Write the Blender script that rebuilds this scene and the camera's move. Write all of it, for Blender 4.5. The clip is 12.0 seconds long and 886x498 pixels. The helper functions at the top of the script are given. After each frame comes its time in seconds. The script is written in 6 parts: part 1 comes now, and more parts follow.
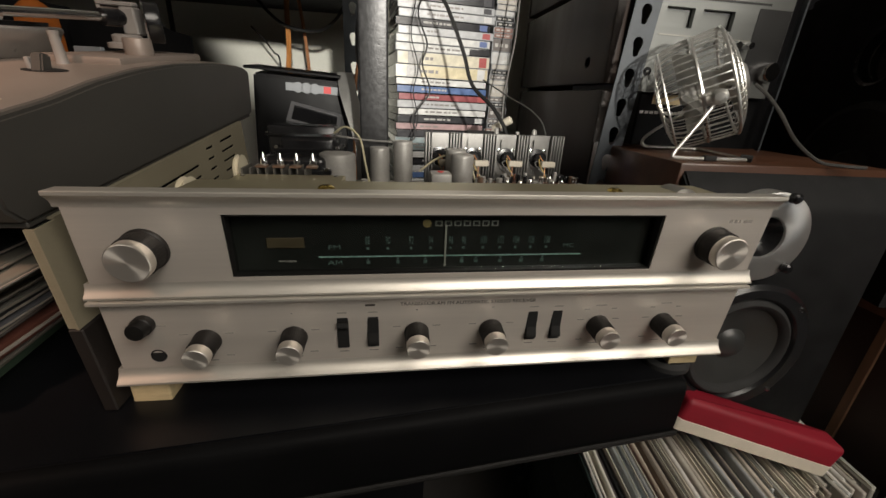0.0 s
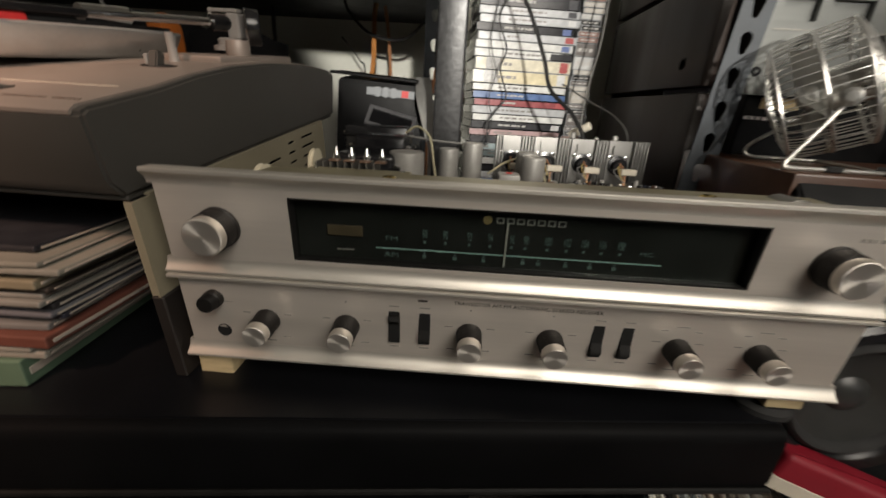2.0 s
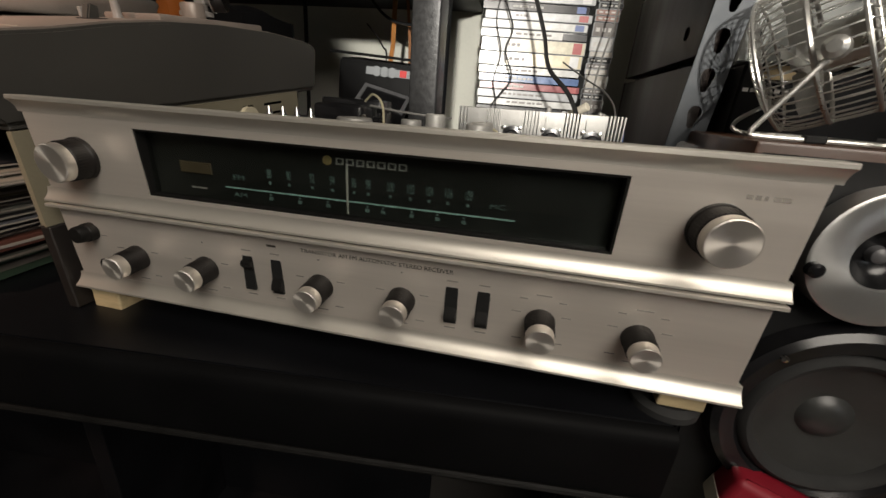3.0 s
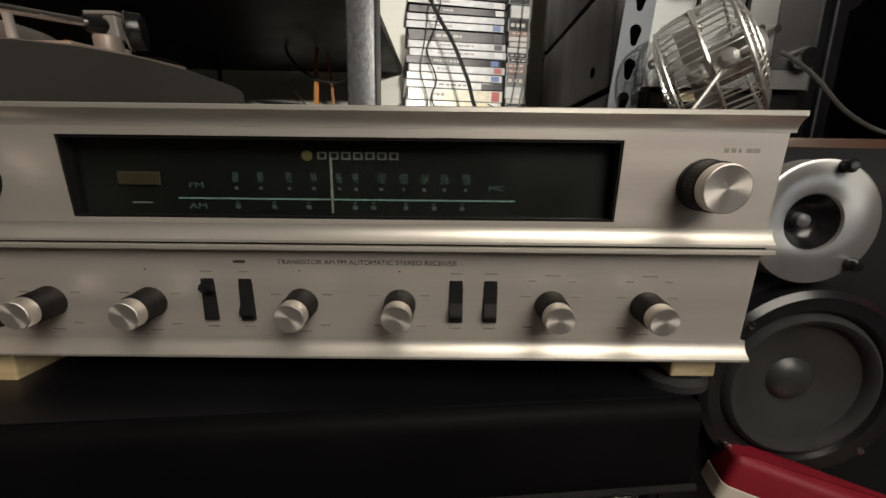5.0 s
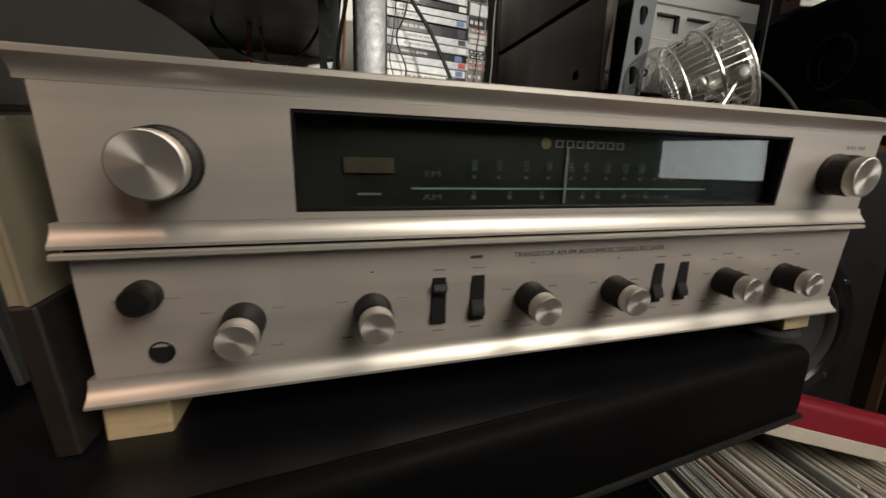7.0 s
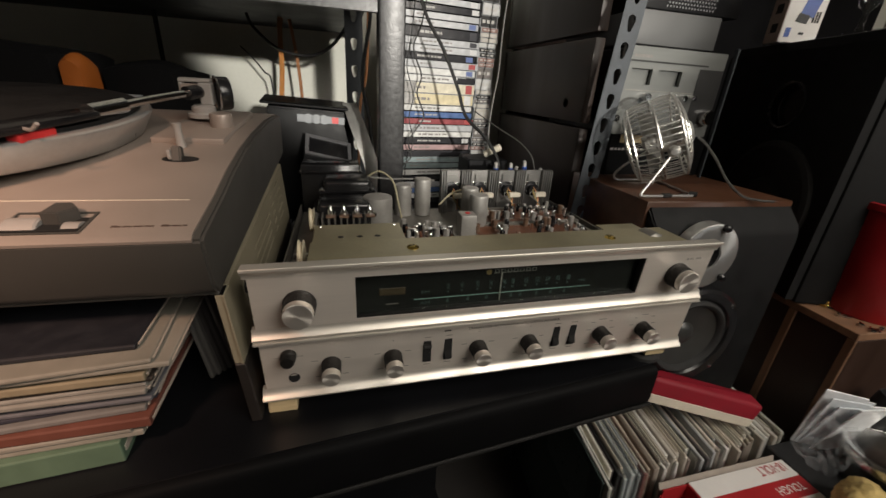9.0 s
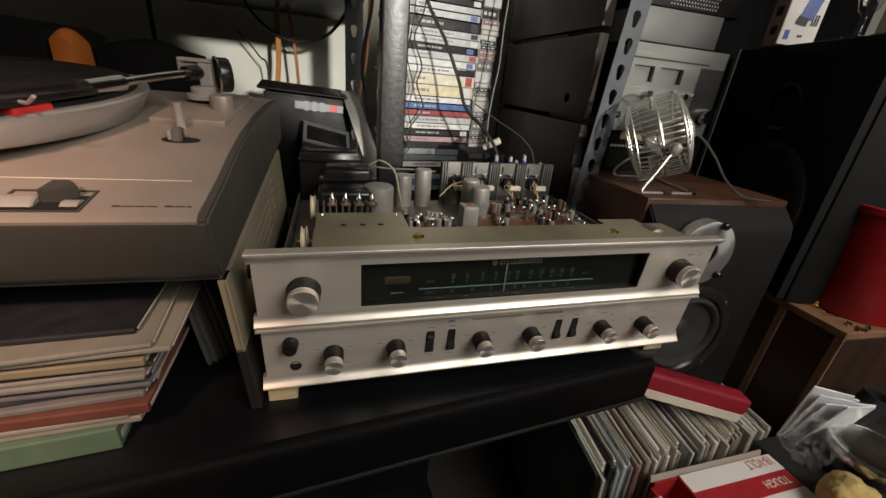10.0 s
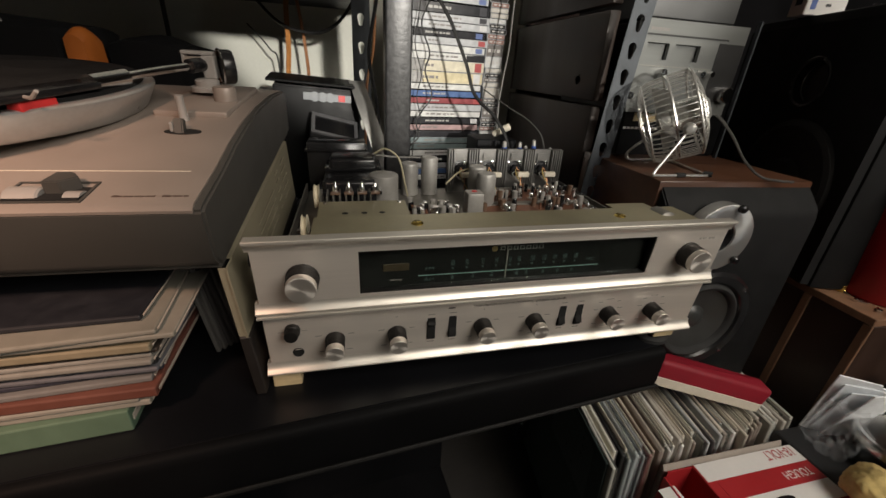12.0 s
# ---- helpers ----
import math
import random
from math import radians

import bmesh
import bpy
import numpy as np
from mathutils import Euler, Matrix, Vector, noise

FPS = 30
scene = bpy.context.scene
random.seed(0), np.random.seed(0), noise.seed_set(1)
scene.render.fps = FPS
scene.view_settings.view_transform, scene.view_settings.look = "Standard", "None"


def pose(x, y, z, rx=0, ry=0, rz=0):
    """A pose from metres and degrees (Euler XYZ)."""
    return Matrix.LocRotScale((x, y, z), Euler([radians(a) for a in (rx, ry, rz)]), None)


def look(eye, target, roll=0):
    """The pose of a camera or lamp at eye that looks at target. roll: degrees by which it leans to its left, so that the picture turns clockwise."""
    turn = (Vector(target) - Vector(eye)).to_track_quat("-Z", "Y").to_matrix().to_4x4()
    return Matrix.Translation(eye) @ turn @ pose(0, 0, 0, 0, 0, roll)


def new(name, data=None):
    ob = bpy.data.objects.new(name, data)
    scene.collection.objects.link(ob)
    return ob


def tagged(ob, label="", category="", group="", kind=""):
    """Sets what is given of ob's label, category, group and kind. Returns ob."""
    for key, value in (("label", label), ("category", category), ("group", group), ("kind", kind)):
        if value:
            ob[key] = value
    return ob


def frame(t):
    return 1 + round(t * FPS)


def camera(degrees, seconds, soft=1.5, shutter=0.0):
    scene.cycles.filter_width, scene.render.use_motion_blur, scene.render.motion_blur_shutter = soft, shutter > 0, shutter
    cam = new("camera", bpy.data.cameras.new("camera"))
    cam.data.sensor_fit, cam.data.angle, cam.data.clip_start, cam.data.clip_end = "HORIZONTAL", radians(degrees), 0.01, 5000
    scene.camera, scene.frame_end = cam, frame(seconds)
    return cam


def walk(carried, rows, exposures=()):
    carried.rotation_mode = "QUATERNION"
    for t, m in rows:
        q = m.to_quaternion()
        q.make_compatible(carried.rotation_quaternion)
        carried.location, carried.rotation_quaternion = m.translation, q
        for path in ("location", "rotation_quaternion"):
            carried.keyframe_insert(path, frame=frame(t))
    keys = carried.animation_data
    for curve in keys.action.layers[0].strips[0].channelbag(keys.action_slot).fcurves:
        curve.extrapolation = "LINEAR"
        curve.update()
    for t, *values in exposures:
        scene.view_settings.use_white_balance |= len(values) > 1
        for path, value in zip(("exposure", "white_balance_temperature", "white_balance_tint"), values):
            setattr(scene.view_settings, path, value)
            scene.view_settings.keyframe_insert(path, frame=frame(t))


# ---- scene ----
cam = camera(97.8, 12.0, shutter=0.5)
PATH = [
    (0, (-0.039, -0.211, 0.193), (0.234, 1.632, -0.536), 3.1),
    (0.5, (-0.039, -0.205, 0.187), (0.219, 1.637, -0.548), 2.4),
    (1, (-0.039, -0.216, 0.194), (0.208, 1.636, -0.518), 2.1),
    (1.5, (-0.038, -0.215, 0.194), (0.146, 1.647, -0.512), 2.8),
    (2, (-0.033, -0.203, 0.182), (-0.105, 1.67, -0.517), 3.6),
    (2.5, (0.035, -0.179, 0.15), (-0.235, 1.668, -0.568), 4.9),
    (3, (0.086, -0.181, 0.156), (-0.266, 1.654, -0.557), 4.5),
    (3.2, (0.09, -0.178, 0.153), (-0.254, 1.66, -0.556), 4.1),
    (4.8, (0.061, -0.181, 0.114), (-0.012, 1.777, -0.285), 1.4),
    (5, (0.05, -0.182, 0.117), (0.049, 1.777, -0.286), 1.2),
    (5.5, (0.003, -0.177, 0.115), (0.206, 1.774, -0.276), 1.3),
    (6, (-0.052, -0.171, 0.11), (0.339, 1.755, -0.264), 1.6),
    (6.5, (-0.089, -0.165, 0.109), (0.419, 1.73, -0.279), 1.7),
    (7, (-0.116, -0.157, 0.11), (0.448, 1.717, -0.304), 1.7),
    (7.2, (-0.125, -0.154, 0.108), (0.43, 1.717, -0.331), 2.1),
    (8.8, (-0.132, -0.263, 0.263), (0.269, 1.539, -0.505), 2.5),
    (9, (-0.133, -0.266, 0.264), (0.347, 1.516, -0.505), 3.6),
    (9.5, (-0.131, -0.263, 0.251), (0.386, 1.498, -0.543), 4.6),
    (10, (-0.145, -0.262, 0.258), (0.383, 1.498, -0.532), 5.5),
    (10.5, (-0.141, -0.27, 0.26), (0.378, 1.491, -0.534), 5.5),
    (11, (-0.132, -0.267, 0.261), (0.4, 1.483, -0.549), 5.5),
    (11.5, (-0.13, -0.267, 0.259), (0.357, 1.491, -0.56), 4.5),
    (12, (-0.129, -0.265, 0.255), (0.305, 1.497, -0.586), 3.6),
]
walk(cam, [(t, look(eye, target, roll)) for t, eye, target, roll in PATH])

# ---- world and light ----
world = bpy.data.worlds.new("world")
scene.world = world
world.use_nodes = True
world.node_tree.nodes["Background"].inputs[0].default_value = (0.55, 0.5, 0.45, 1)
world.node_tree.nodes["Background"].inputs[1].default_value = 0.004


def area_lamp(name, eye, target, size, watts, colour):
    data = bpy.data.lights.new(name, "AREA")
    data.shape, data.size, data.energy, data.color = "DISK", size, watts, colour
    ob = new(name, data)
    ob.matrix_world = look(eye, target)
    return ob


spot = bpy.data.lights.new("desk_lamp_light", "SPOT")
spot.energy, spot.color, spot.spot_size, spot.spot_blend, spot.shadow_soft_size = 300, (1.0, 0.95, 0.86), radians(18.5), 0.22, 0.04
lamp = new("desk_lamp_light", spot)
lamp.matrix_world = look((0.39, -2.15, 0.53), (0.03, 0.60, 0.505))
# Unseen broad lamp, added below the ceiling as the soft main light.
area_lamp("soft_overhead_light", (0.62, -1.04, 1.06), (0.14, 0.1, 0.0), 1.10, 22, (1.0, 0.92, 0.81))
warm = bpy.data.lights.new("warm_lamp", "SPOT")
warm.energy, warm.color, warm.spot_size, warm.spot_blend, warm.shadow_soft_size = 66, (1.0, 0.62, 0.44), radians(31), 0.9, 0.06
new("warm_lamp", warm).matrix_world = look((-0.48, -0.70, 0.86), (-0.46, -0.01, 0.16))
scene.view_settings.exposure = 0.0


# ---- materials ----
def mat(name, colour, rough=0.5, metal=0.0, vary=0.15, scale=40.0, bump=0.1, fine=400.0, spec=0.5, coat=0.0, stretch=None, island=0.0, rnd=0.0, second=None, second_at=0.6):
    m = bpy.data.materials.new(name)
    m.use_nodes = True
    nt = m.node_tree
    b = nt.nodes["Principled BSDF"]
    b.inputs["Roughness"].default_value, b.inputs["Metallic"].default_value = rough, metal
    b.inputs["Specular IOR Level"].default_value = spec
    b.inputs["Coat Weight"].default_value = coat
    co = nt.nodes.new("ShaderNodeTexCoord")
    mp = nt.nodes.new("ShaderNodeMapping")
    if stretch:
        mp.inputs["Scale"].default_value = stretch
    nt.links.new(co.outputs["Object"], mp.inputs[0])
    n1, n2 = nt.nodes.new("ShaderNodeTexNoise"), nt.nodes.new("ShaderNodeTexNoise")
    n1.inputs["Scale"].default_value, n2.inputs["Scale"].default_value = scale, fine
    n1.inputs["Detail"].default_value, n2.inputs["Detail"].default_value = 5, 3
    for n in (n1, n2):
        nt.links.new(mp.outputs[0], n.inputs["Vector"])
    add = nt.nodes.new("ShaderNodeMath")
    add.operation = "MULTIPLY_ADD"
    add.inputs[1].default_value = 0.35
    nt.links.new(n2.outputs["Fac"], add.inputs[0])
    nt.links.new(n1.outputs["Fac"], add.inputs[2])
    ramp = nt.nodes.new("ShaderNodeValToRGB")
    lo = [c * (1 - vary) for c in colour]
    hi = [min(1, c * (1 + vary)) for c in colour]
    ramp.color_ramp.elements[0].position, ramp.color_ramp.elements[1].position = 0.42, 0.95
    ramp.color_ramp.elements[0].color, ramp.color_ramp.elements[1].color = (*lo, 1), (*hi, 1)
    if second:
        e = ramp.color_ramp.elements.new(second_at)
        e.color = (*second, 1)
    nt.links.new(add.outputs[0], ramp.inputs[0])
    last = ramp.outputs[0]
    if rnd:
        info = nt.nodes.new("ShaderNodeObjectInfo")
        hsv = nt.nodes.new("ShaderNodeHueSaturation")
        mr = nt.nodes.new("ShaderNodeMapRange")
        mr.inputs[3].default_value, mr.inputs[4].default_value = 1 - rnd, 1 + rnd
        nt.links.new(info.outputs["Random"], mr.inputs[0])
        nt.links.new(mr.outputs[0], hsv.inputs["Value"])
        nt.links.new(last, hsv.inputs["Color"])
        last = hsv.outputs[0]
    nt.links.new(last, b.inputs["Base Color"])
    rr = nt.nodes.new("ShaderNodeMapRange")
    rr.inputs[1].default_value, rr.inputs[2].default_value = 0.4, 0.95
    rr.inputs[3].default_value, rr.inputs[4].default_value = max(0.02, rough * 0.85), min(1, rough * 1.2)
    nt.links.new(add.outputs[0], rr.inputs[0])
    nt.links.new(rr.outputs[0], b.inputs["Roughness"])
    if bump:
        bp = nt.nodes.new("ShaderNodeBump")
        bp.inputs["Strength"].default_value, bp.inputs["Distance"].default_value = bump, 0.0006
        nt.links.new(add.outputs[0], bp.inputs["Height"])
        nt.links.new(bp.outputs[0], b.inputs["Normal"])
    return m


def clear(name, tint=(0.9, 0.95, 0.95), gloss=0.06, ior=1.45, bump=0.0):
    m = bpy.data.materials.new(name)
    m.use_nodes = True
    nt = m.node_tree
    nt.nodes.remove(nt.nodes["Principled BSDF"])
    tr, gl, mix, lw, power, lift = (nt.nodes.new("ShaderNode" + k) for k in ("BsdfTransparent", "BsdfGlossy", "MixShader", "LayerWeight", "Math", "MapRange"))
    tr.inputs[0].default_value = (*tint, 1)
    gl.inputs["Roughness"].default_value = gloss
    power.operation = "POWER"
    power.inputs[1].default_value = 4.0
    lift.inputs[3].default_value, lift.inputs[4].default_value = ((ior - 1) / (ior + 1)) ** 2, 0.9
    nt.links.new(lw.outputs["Facing"], power.inputs[0])
    nt.links.new(power.outputs[0], lift.inputs[0])
    nt.links.new(lift.outputs[0], mix.inputs[0])
    nt.links.new(tr.outputs[0], mix.inputs[1])
    nt.links.new(gl.outputs[0], mix.inputs[2])
    nt.links.new(mix.outputs[0], nt.nodes["Material Output"].inputs[0])
    return m


def film(name):
    """Thin wrinkled plastic: mostly clear, with milky creases and gloss."""
    m = mat(name, (0.66, 0.69, 0.72), 0.12, 0, 0.3, 30, 0.6, 120)
    nt = m.node_tree
    tr, mix = nt.nodes.new("ShaderNodeBsdfTransparent"), nt.nodes.new("ShaderNodeMixShader")
    mix.inputs[0].default_value = 0.09
    nt.links.new(nt.nodes["Principled BSDF"].outputs[0], mix.inputs[2])
    nt.links.new(tr.outputs[0], mix.inputs[1])
    nt.links.new(mix.outputs[0], nt.nodes["Material Output"].inputs[0])
    return m


M = {}
M["alu"] = mat("brushed_champagne_aluminium", (0.76, 0.70, 0.635), 0.41, 0.64, 0.06, 30, 0.06, 260, stretch=(0.12, 1, 3.0))
M["lip"] = mat("polished_aluminium_lip", (0.70, 0.66, 0.595), 0.42, 0.72, 0.05, 30, 0.04, 300, stretch=(0.1, 1, 1))
M["chrome"] = mat("chrome", (0.78, 0.78, 0.78), 0.12, 1.0, 0.05, 60, 0.02, 300)
M["wirechrome"] = mat("dull_chrome_wire", (0.62, 0.61, 0.58), 0.30, 0.85, 0.08, 60, 0.02, 300)
M["blackplastic"] = mat("black_plastic", (0.006, 0.0056, 0.0052), 0.5, 0, 0.3, 60, 0.1, 600, 0.3)
M["knobblack"] = mat("knurled_black_knob", (0.010, 0.0085, 0.008), 0.5, 0, 0.3, 80, 0.2, 700, 0.35)
M["dialback"] = mat("dial_backing", (0.0105, 0.0110, 0.0100), 0.35, 0, 0.4, 30, 0.02, 300)
M["glass"] = clear("dial_glass", (0.86, 0.9, 0.88), 0.01, 1.5)
M["teal"] = mat("teal_dial_print", (0.070, 0.108, 0.100), 0.6, 0, 0.2, 100, 0)
M["tealline"] = mat("bright_teal_line", (0.20, 0.32, 0.29), 0.6, 0, 0.15, 100, 0)
M["needle"] = mat("pale_needle", (0.27, 0.27, 0.24), 0.5, 0, 0.1, 100, 0)
M["titleprint"] = mat("dark_brown_print", (0.05, 0.042, 0.035), 0.7, 0, 0.2, 100, 0)
M["gold"] = mat("gold_print", (0.30, 0.23, 0.10), 0.5, 0.3, 0.1, 100, 0)
M["amber"] = mat("dim_amber_meter", (0.065, 0.048, 0.027), 0.5, 0, 0.25, 60, 0.02)
M["greyprint"] = mat("grey_print", (0.16, 0.15, 0.14), 0.6, 0, 0.15, 100, 0)
M["palegrey"] = mat("pale_grey_print", (0.24, 0.24, 0.22), 0.6, 0, 0.15, 100, 0)
M["olive"] = mat("passivated_olive_chassis", (0.36, 0.325, 0.215), 0.38, 0.6, 0.18, 25, 0.08, 300)
M["greysteel"] = mat("dull_grey_steel", (0.22, 0.21, 0.19), 0.45, 0.7, 0.25, 30, 0.1, 300)
M["capgrey"] = mat("dull_capacitor_can", (0.34, 0.33, 0.31), 0.48, 0.35, 0.15, 50, 0.08, 400)
M["captop"] = mat("capacitor_top", (0.5, 0.46, 0.4), 0.6, 0.1, 0.15, 80, 0.1, 400)
M["pcb"] = mat("brown_circuit_board", (0.16, 0.065, 0.035), 0.5, 0, 0.3, 60, 0.1, 500)
M["sink"] = mat("anodised_heat_sink", (0.21, 0.205, 0.195), 0.35, 0.85, 0.12, 30, 0.05, 300)
M["wood_foot"] = mat("pale_wood_block", (0.48, 0.38, 0.22), 0.7, 0, 0.2, 40, 0.2, 300, stretch=(1, 4, 6))
M["shelfblack"] = mat("matte_black_laminate", (0.0055, 0.0055, 0.0065), 0.48, 0, 0.35, 15, 0.15, 800, spec=0.14)
M["shelftop"] = mat("black_vinyl_cover", (0.0042, 0.0044, 0.0055), 0.40, 0, 0.35, 9, 0.25, 700, spec=0.34)
# Darker copy of the shelf black: shade on the front edge put into colour.
M["shelfnose"] = mat("shaded_front_black", (0.0030, 0.0030, 0.0033), 0.6, 0, 0.3, 15, 0.15, 600, spec=0.08)
M["beige"] = mat("beige_painted_steel", (0.23, 0.205, 0.145), 0.45, 0.1, 0.10, 18, 0.06, 500)
M["ttgrey"] = mat("dark_grey_plinth", (0.056, 0.053, 0.048), 0.5, 0.1, 0.12, 12, 0.06, 600)
M["ttsilver"] = mat("silver_plinth_top", (0.28, 0.235, 0.205), 0.42, 0.25, 0.08, 20, 0.05, 600)
M["platter"] = mat("cast_aluminium_platter", (0.50, 0.50, 0.49), 0.32, 0.7, 0.12, 30, 0.03, 300)
M["scriptbrown"] = mat("brown_script_print", (0.07, 0.045, 0.035), 0.6, 0, 0.15, 100, 0)
M["rubber"] = mat("black_rubber", (0.015, 0.015, 0.015), 0.8, 0, 0.3, 50, 0.2, 500)
M["whiteplastic"] = mat("pale_plastic", (0.27, 0.255, 0.24), 0.4, 0, 0.08, 40, 0.03, 300)
M["poststeel"] = mat("grey_hammered_paint", (0.035, 0.035, 0.036), 0.34, 0.2, 0.35, 140, 0.45, 420)
M["anglesteel"] = mat("blue_grey_shelving_paint", (0.040, 0.046, 0.053), 0.5, 0.2, 0.2, 60, 0.15, 400)
M["wallpaint"] = mat("cream_wall_paint", (0.78, 0.78, 0.70), 0.75, 0, 0.08, 4, 0.15, 120)
M["darkwall"] = mat("unseen_wall_tone", (0.20, 0.175, 0.15), 0.85, 0, 0.15, 3, 0.1, 90)
M["floor"] = mat("dark_carpet", (0.03, 0.027, 0.025), 0.95, 0, 0.35, 20, 0.5, 300)
M["ceilingpaint"] = mat("ceiling_paint", (0.35, 0.33, 0.3), 0.85, 0, 0.1, 5, 0.1, 120)
M["walnut"] = mat("walnut_veneer", (0.085, 0.037, 0.020), 0.34, 0, 0.35, 9, 0.08, 220, stretch=(0.35, 5, 5), coat=0.15)
M["brownpanel"] = mat("brown_veneer_panel", (0.022, 0.0125, 0.0085), 0.5, 0, 0.2, 6, 0.08, 200, stretch=(4, 4, 0.5))
M["darkwood"] = mat("dark_brown_board", (0.034, 0.016, 0.010), 0.5, 0, 0.25, 8, 0.08, 200, stretch=(4, 4, 0.4))
M["edgewood"] = mat("raw_edge_wood", (0.20, 0.105, 0.058), 0.6, 0, 0.3, 16, 0.15, 250, stretch=(4, 4, 0.7))
M["baffle"] = mat("black_speaker_baffle", (0.006, 0.0062, 0.0066), 0.65, 0, 0.3, 40, 0.3, 600, 0.25)
M["cone"] = mat("grey_paper_cone", (0.032, 0.033, 0.032), 0.35, 0, 0.2, 30, 0.1, 300)
M["deckalu"] = mat("brushed_deck_fascia", (0.15, 0.155, 0.148), 0.4, 0.5, 0.06, 30, 0.04, 300, stretch=(0.15, 1, 3))
M["deckdark"] = mat("dark_deck_tone", (0.014, 0.014, 0.014), 0.4, 0, 0.2, 30, 0, 300)
M["redvelvet"] = mat("deep_red_plastic", (0.22, 0.003, 0.014), 0.6, 0, 0.15, 30, 0.08, 500)
M["creamplastic"] = mat("cream_plastic", (0.62, 0.57, 0.47), 0.5, 0, 0.1, 30, 0.05, 300)
M["redcard"] = mat("red_printed_card", (0.36, 0.018, 0.022), 0.45, 0, 0.12, 20, 0.05, 300)
M["whitecard"] = mat("white_printed_card", (0.70, 0.68, 0.66), 0.5, 0, 0.06, 20, 0.05, 300)
M["brownkraft"] = mat("grey_card_inside", (0.33, 0.29, 0.25), 0.8, 0, 0.12, 30, 0.15, 300)
M["orange"] = mat("orange_plastic", (0.30, 0.085, 0.014), 0.45, 0, 0.1, 40, 0.05, 300)
M["copper"] = mat("copper_speaker_wire", (0.55, 0.26, 0.13), 0.4, 0.4, 0.15, 80, 0.05, 300)
M["orangewire"] = mat("orange_wire", (0.50, 0.21, 0.06), 0.5, 0, 0.15, 80, 0.05, 300)
M["cable"] = mat("black_cable", (0.012, 0.012, 0.012), 0.5, 0, 0.3, 60, 0.05, 300)
M["darkcord"] = mat("dark_grey_cord", (0.07, 0.068, 0.064), 0.4, 0, 0.2, 60, 0.05, 300)
M["greycable"] = mat("grey_cable", (0.17, 0.165, 0.155), 0.5, 0, 0.15, 60, 0.05, 300)
M["silverstrip"] = mat("satin_silver_strip", (0.62, 0.61, 0.58), 0.35, 0.7, 0.1, 30, 0.04, 300)
M["shrink"] = clear("clear_record_sleeve", (0.85, 0.87, 0.87), 0.12, 1.5)
M["sponge"] = mat("yellow_foam", (0.50, 0.37, 0.14), 0.8, 0, 0.3, 40, 0.6, 260)
M["redbin"] = mat("red_plastic_bin", (0.36, 0.007, 0.012), 0.4, 0, 0.1, 20, 0.05, 300)
M["brass"] = mat("brass", (0.65, 0.48, 0.14), 0.25, 1.0, 0.15, 60, 0.05, 300)
M["darkgrey"] = mat("dark_grey_laminate", (0.022, 0.0225, 0.024), 0.5, 0, 0.15, 20, 0.06, 400)
M["blue"] = mat("blue_plastic", (0.03, 0.08, 0.32), 0.35, 0, 0.15, 40, 0.03, 300)
M["redlabel"] = mat("red_label", (0.6, 0.03, 0.03), 0.5, 0, 0.1, 40, 0, 300)
M["bluegrey"] = mat("grey_blue_label", (0.24, 0.255, 0.27), 0.5, 0, 0.1, 40, 0, 300)


def turned(name, colour, rough, aniso):
    m = mat(name, colour, rough, 0.8, 0.05, 60, 0.02, 500)
    nt = m.node_tree
    tg = nt.nodes.new("ShaderNodeTangent")
    tg.direction_type, tg.axis = "RADIAL", "Y"
    b = nt.nodes["Principled BSDF"]
    b.inputs["Anisotropic"].default_value = aniso
    nt.links.new(tg.outputs[0], b.inputs["Tangent"])
    return m


M["steelcap"] = turned("turned_aluminium_cap", (0.64, 0.60, 0.55), 0.42, 0.85)
M["disc"] = turned("turned_tweeter_plate", (0.52, 0.52, 0.51), 0.34, 0.8)
PAINT = {}


def paint(r, g, b, rough=0.35, vary=0.12):
    mean = (r + g + b) / 3
    r, g, b = (round(0.75 * k + 0.25 * mean, 4) for k in (r, g, b))
    key = (r, g, b, rough)
    if key not in PAINT:
        PAINT[key] = mat("printed_cover", (r, g, b), rough, 0, vary, 60, 0.05, 300)
    return PAINT[key]


# ---- building blocks ----
def part(name, bm, material, parent=None, label="", smooth=False):
    me = bpy.data.meshes.new(name)
    bmesh.ops.recalc_face_normals(bm, faces=bm.faces)
    bm.to_mesh(me)
    bm.free()
    me.materials.append(material)
    if smooth:
        for p in me.polygons:
            p.use_smooth = True
        me.set_sharp_from_angle(angle=radians(38))
    ob = new(name, me)
    if parent:
        ob.parent = parent
    if label:
        tagged(ob, label)
    return ob


def thing(name, label, category, m=None, group="", kind=""):
    ob = new(name)
    ob.empty_display_size = 0.05
    if m is not None:
        ob.matrix_world = m
    return tagged(ob, label, category, group, kind)


def box(x0, x1, y0, y1, z0, z1, bevel=0.0, seg=2, m=None, bm=None):
    own = bmesh.new()
    bmesh.ops.create_cube(own, size=1, matrix=Matrix.LocRotScale(((x0 + x1) / 2, (y0 + y1) / 2, (z0 + z1) / 2), None, (x1 - x0, y1 - y0, z1 - z0)))
    if bevel:
        bmesh.ops.bevel(own, geom=own.edges, offset=bevel, segments=seg, affect="EDGES", profile=0.5)
    if m is not None:
        own.transform(m)
    return joined(bm, own)


def joined(bm, own):
    if bm is None:
        return own
    me = bpy.data.meshes.new("tmp")
    own.to_mesh(me)
    own.free()
    bm.from_mesh(me)
    bpy.data.meshes.remove(me)
    return bm


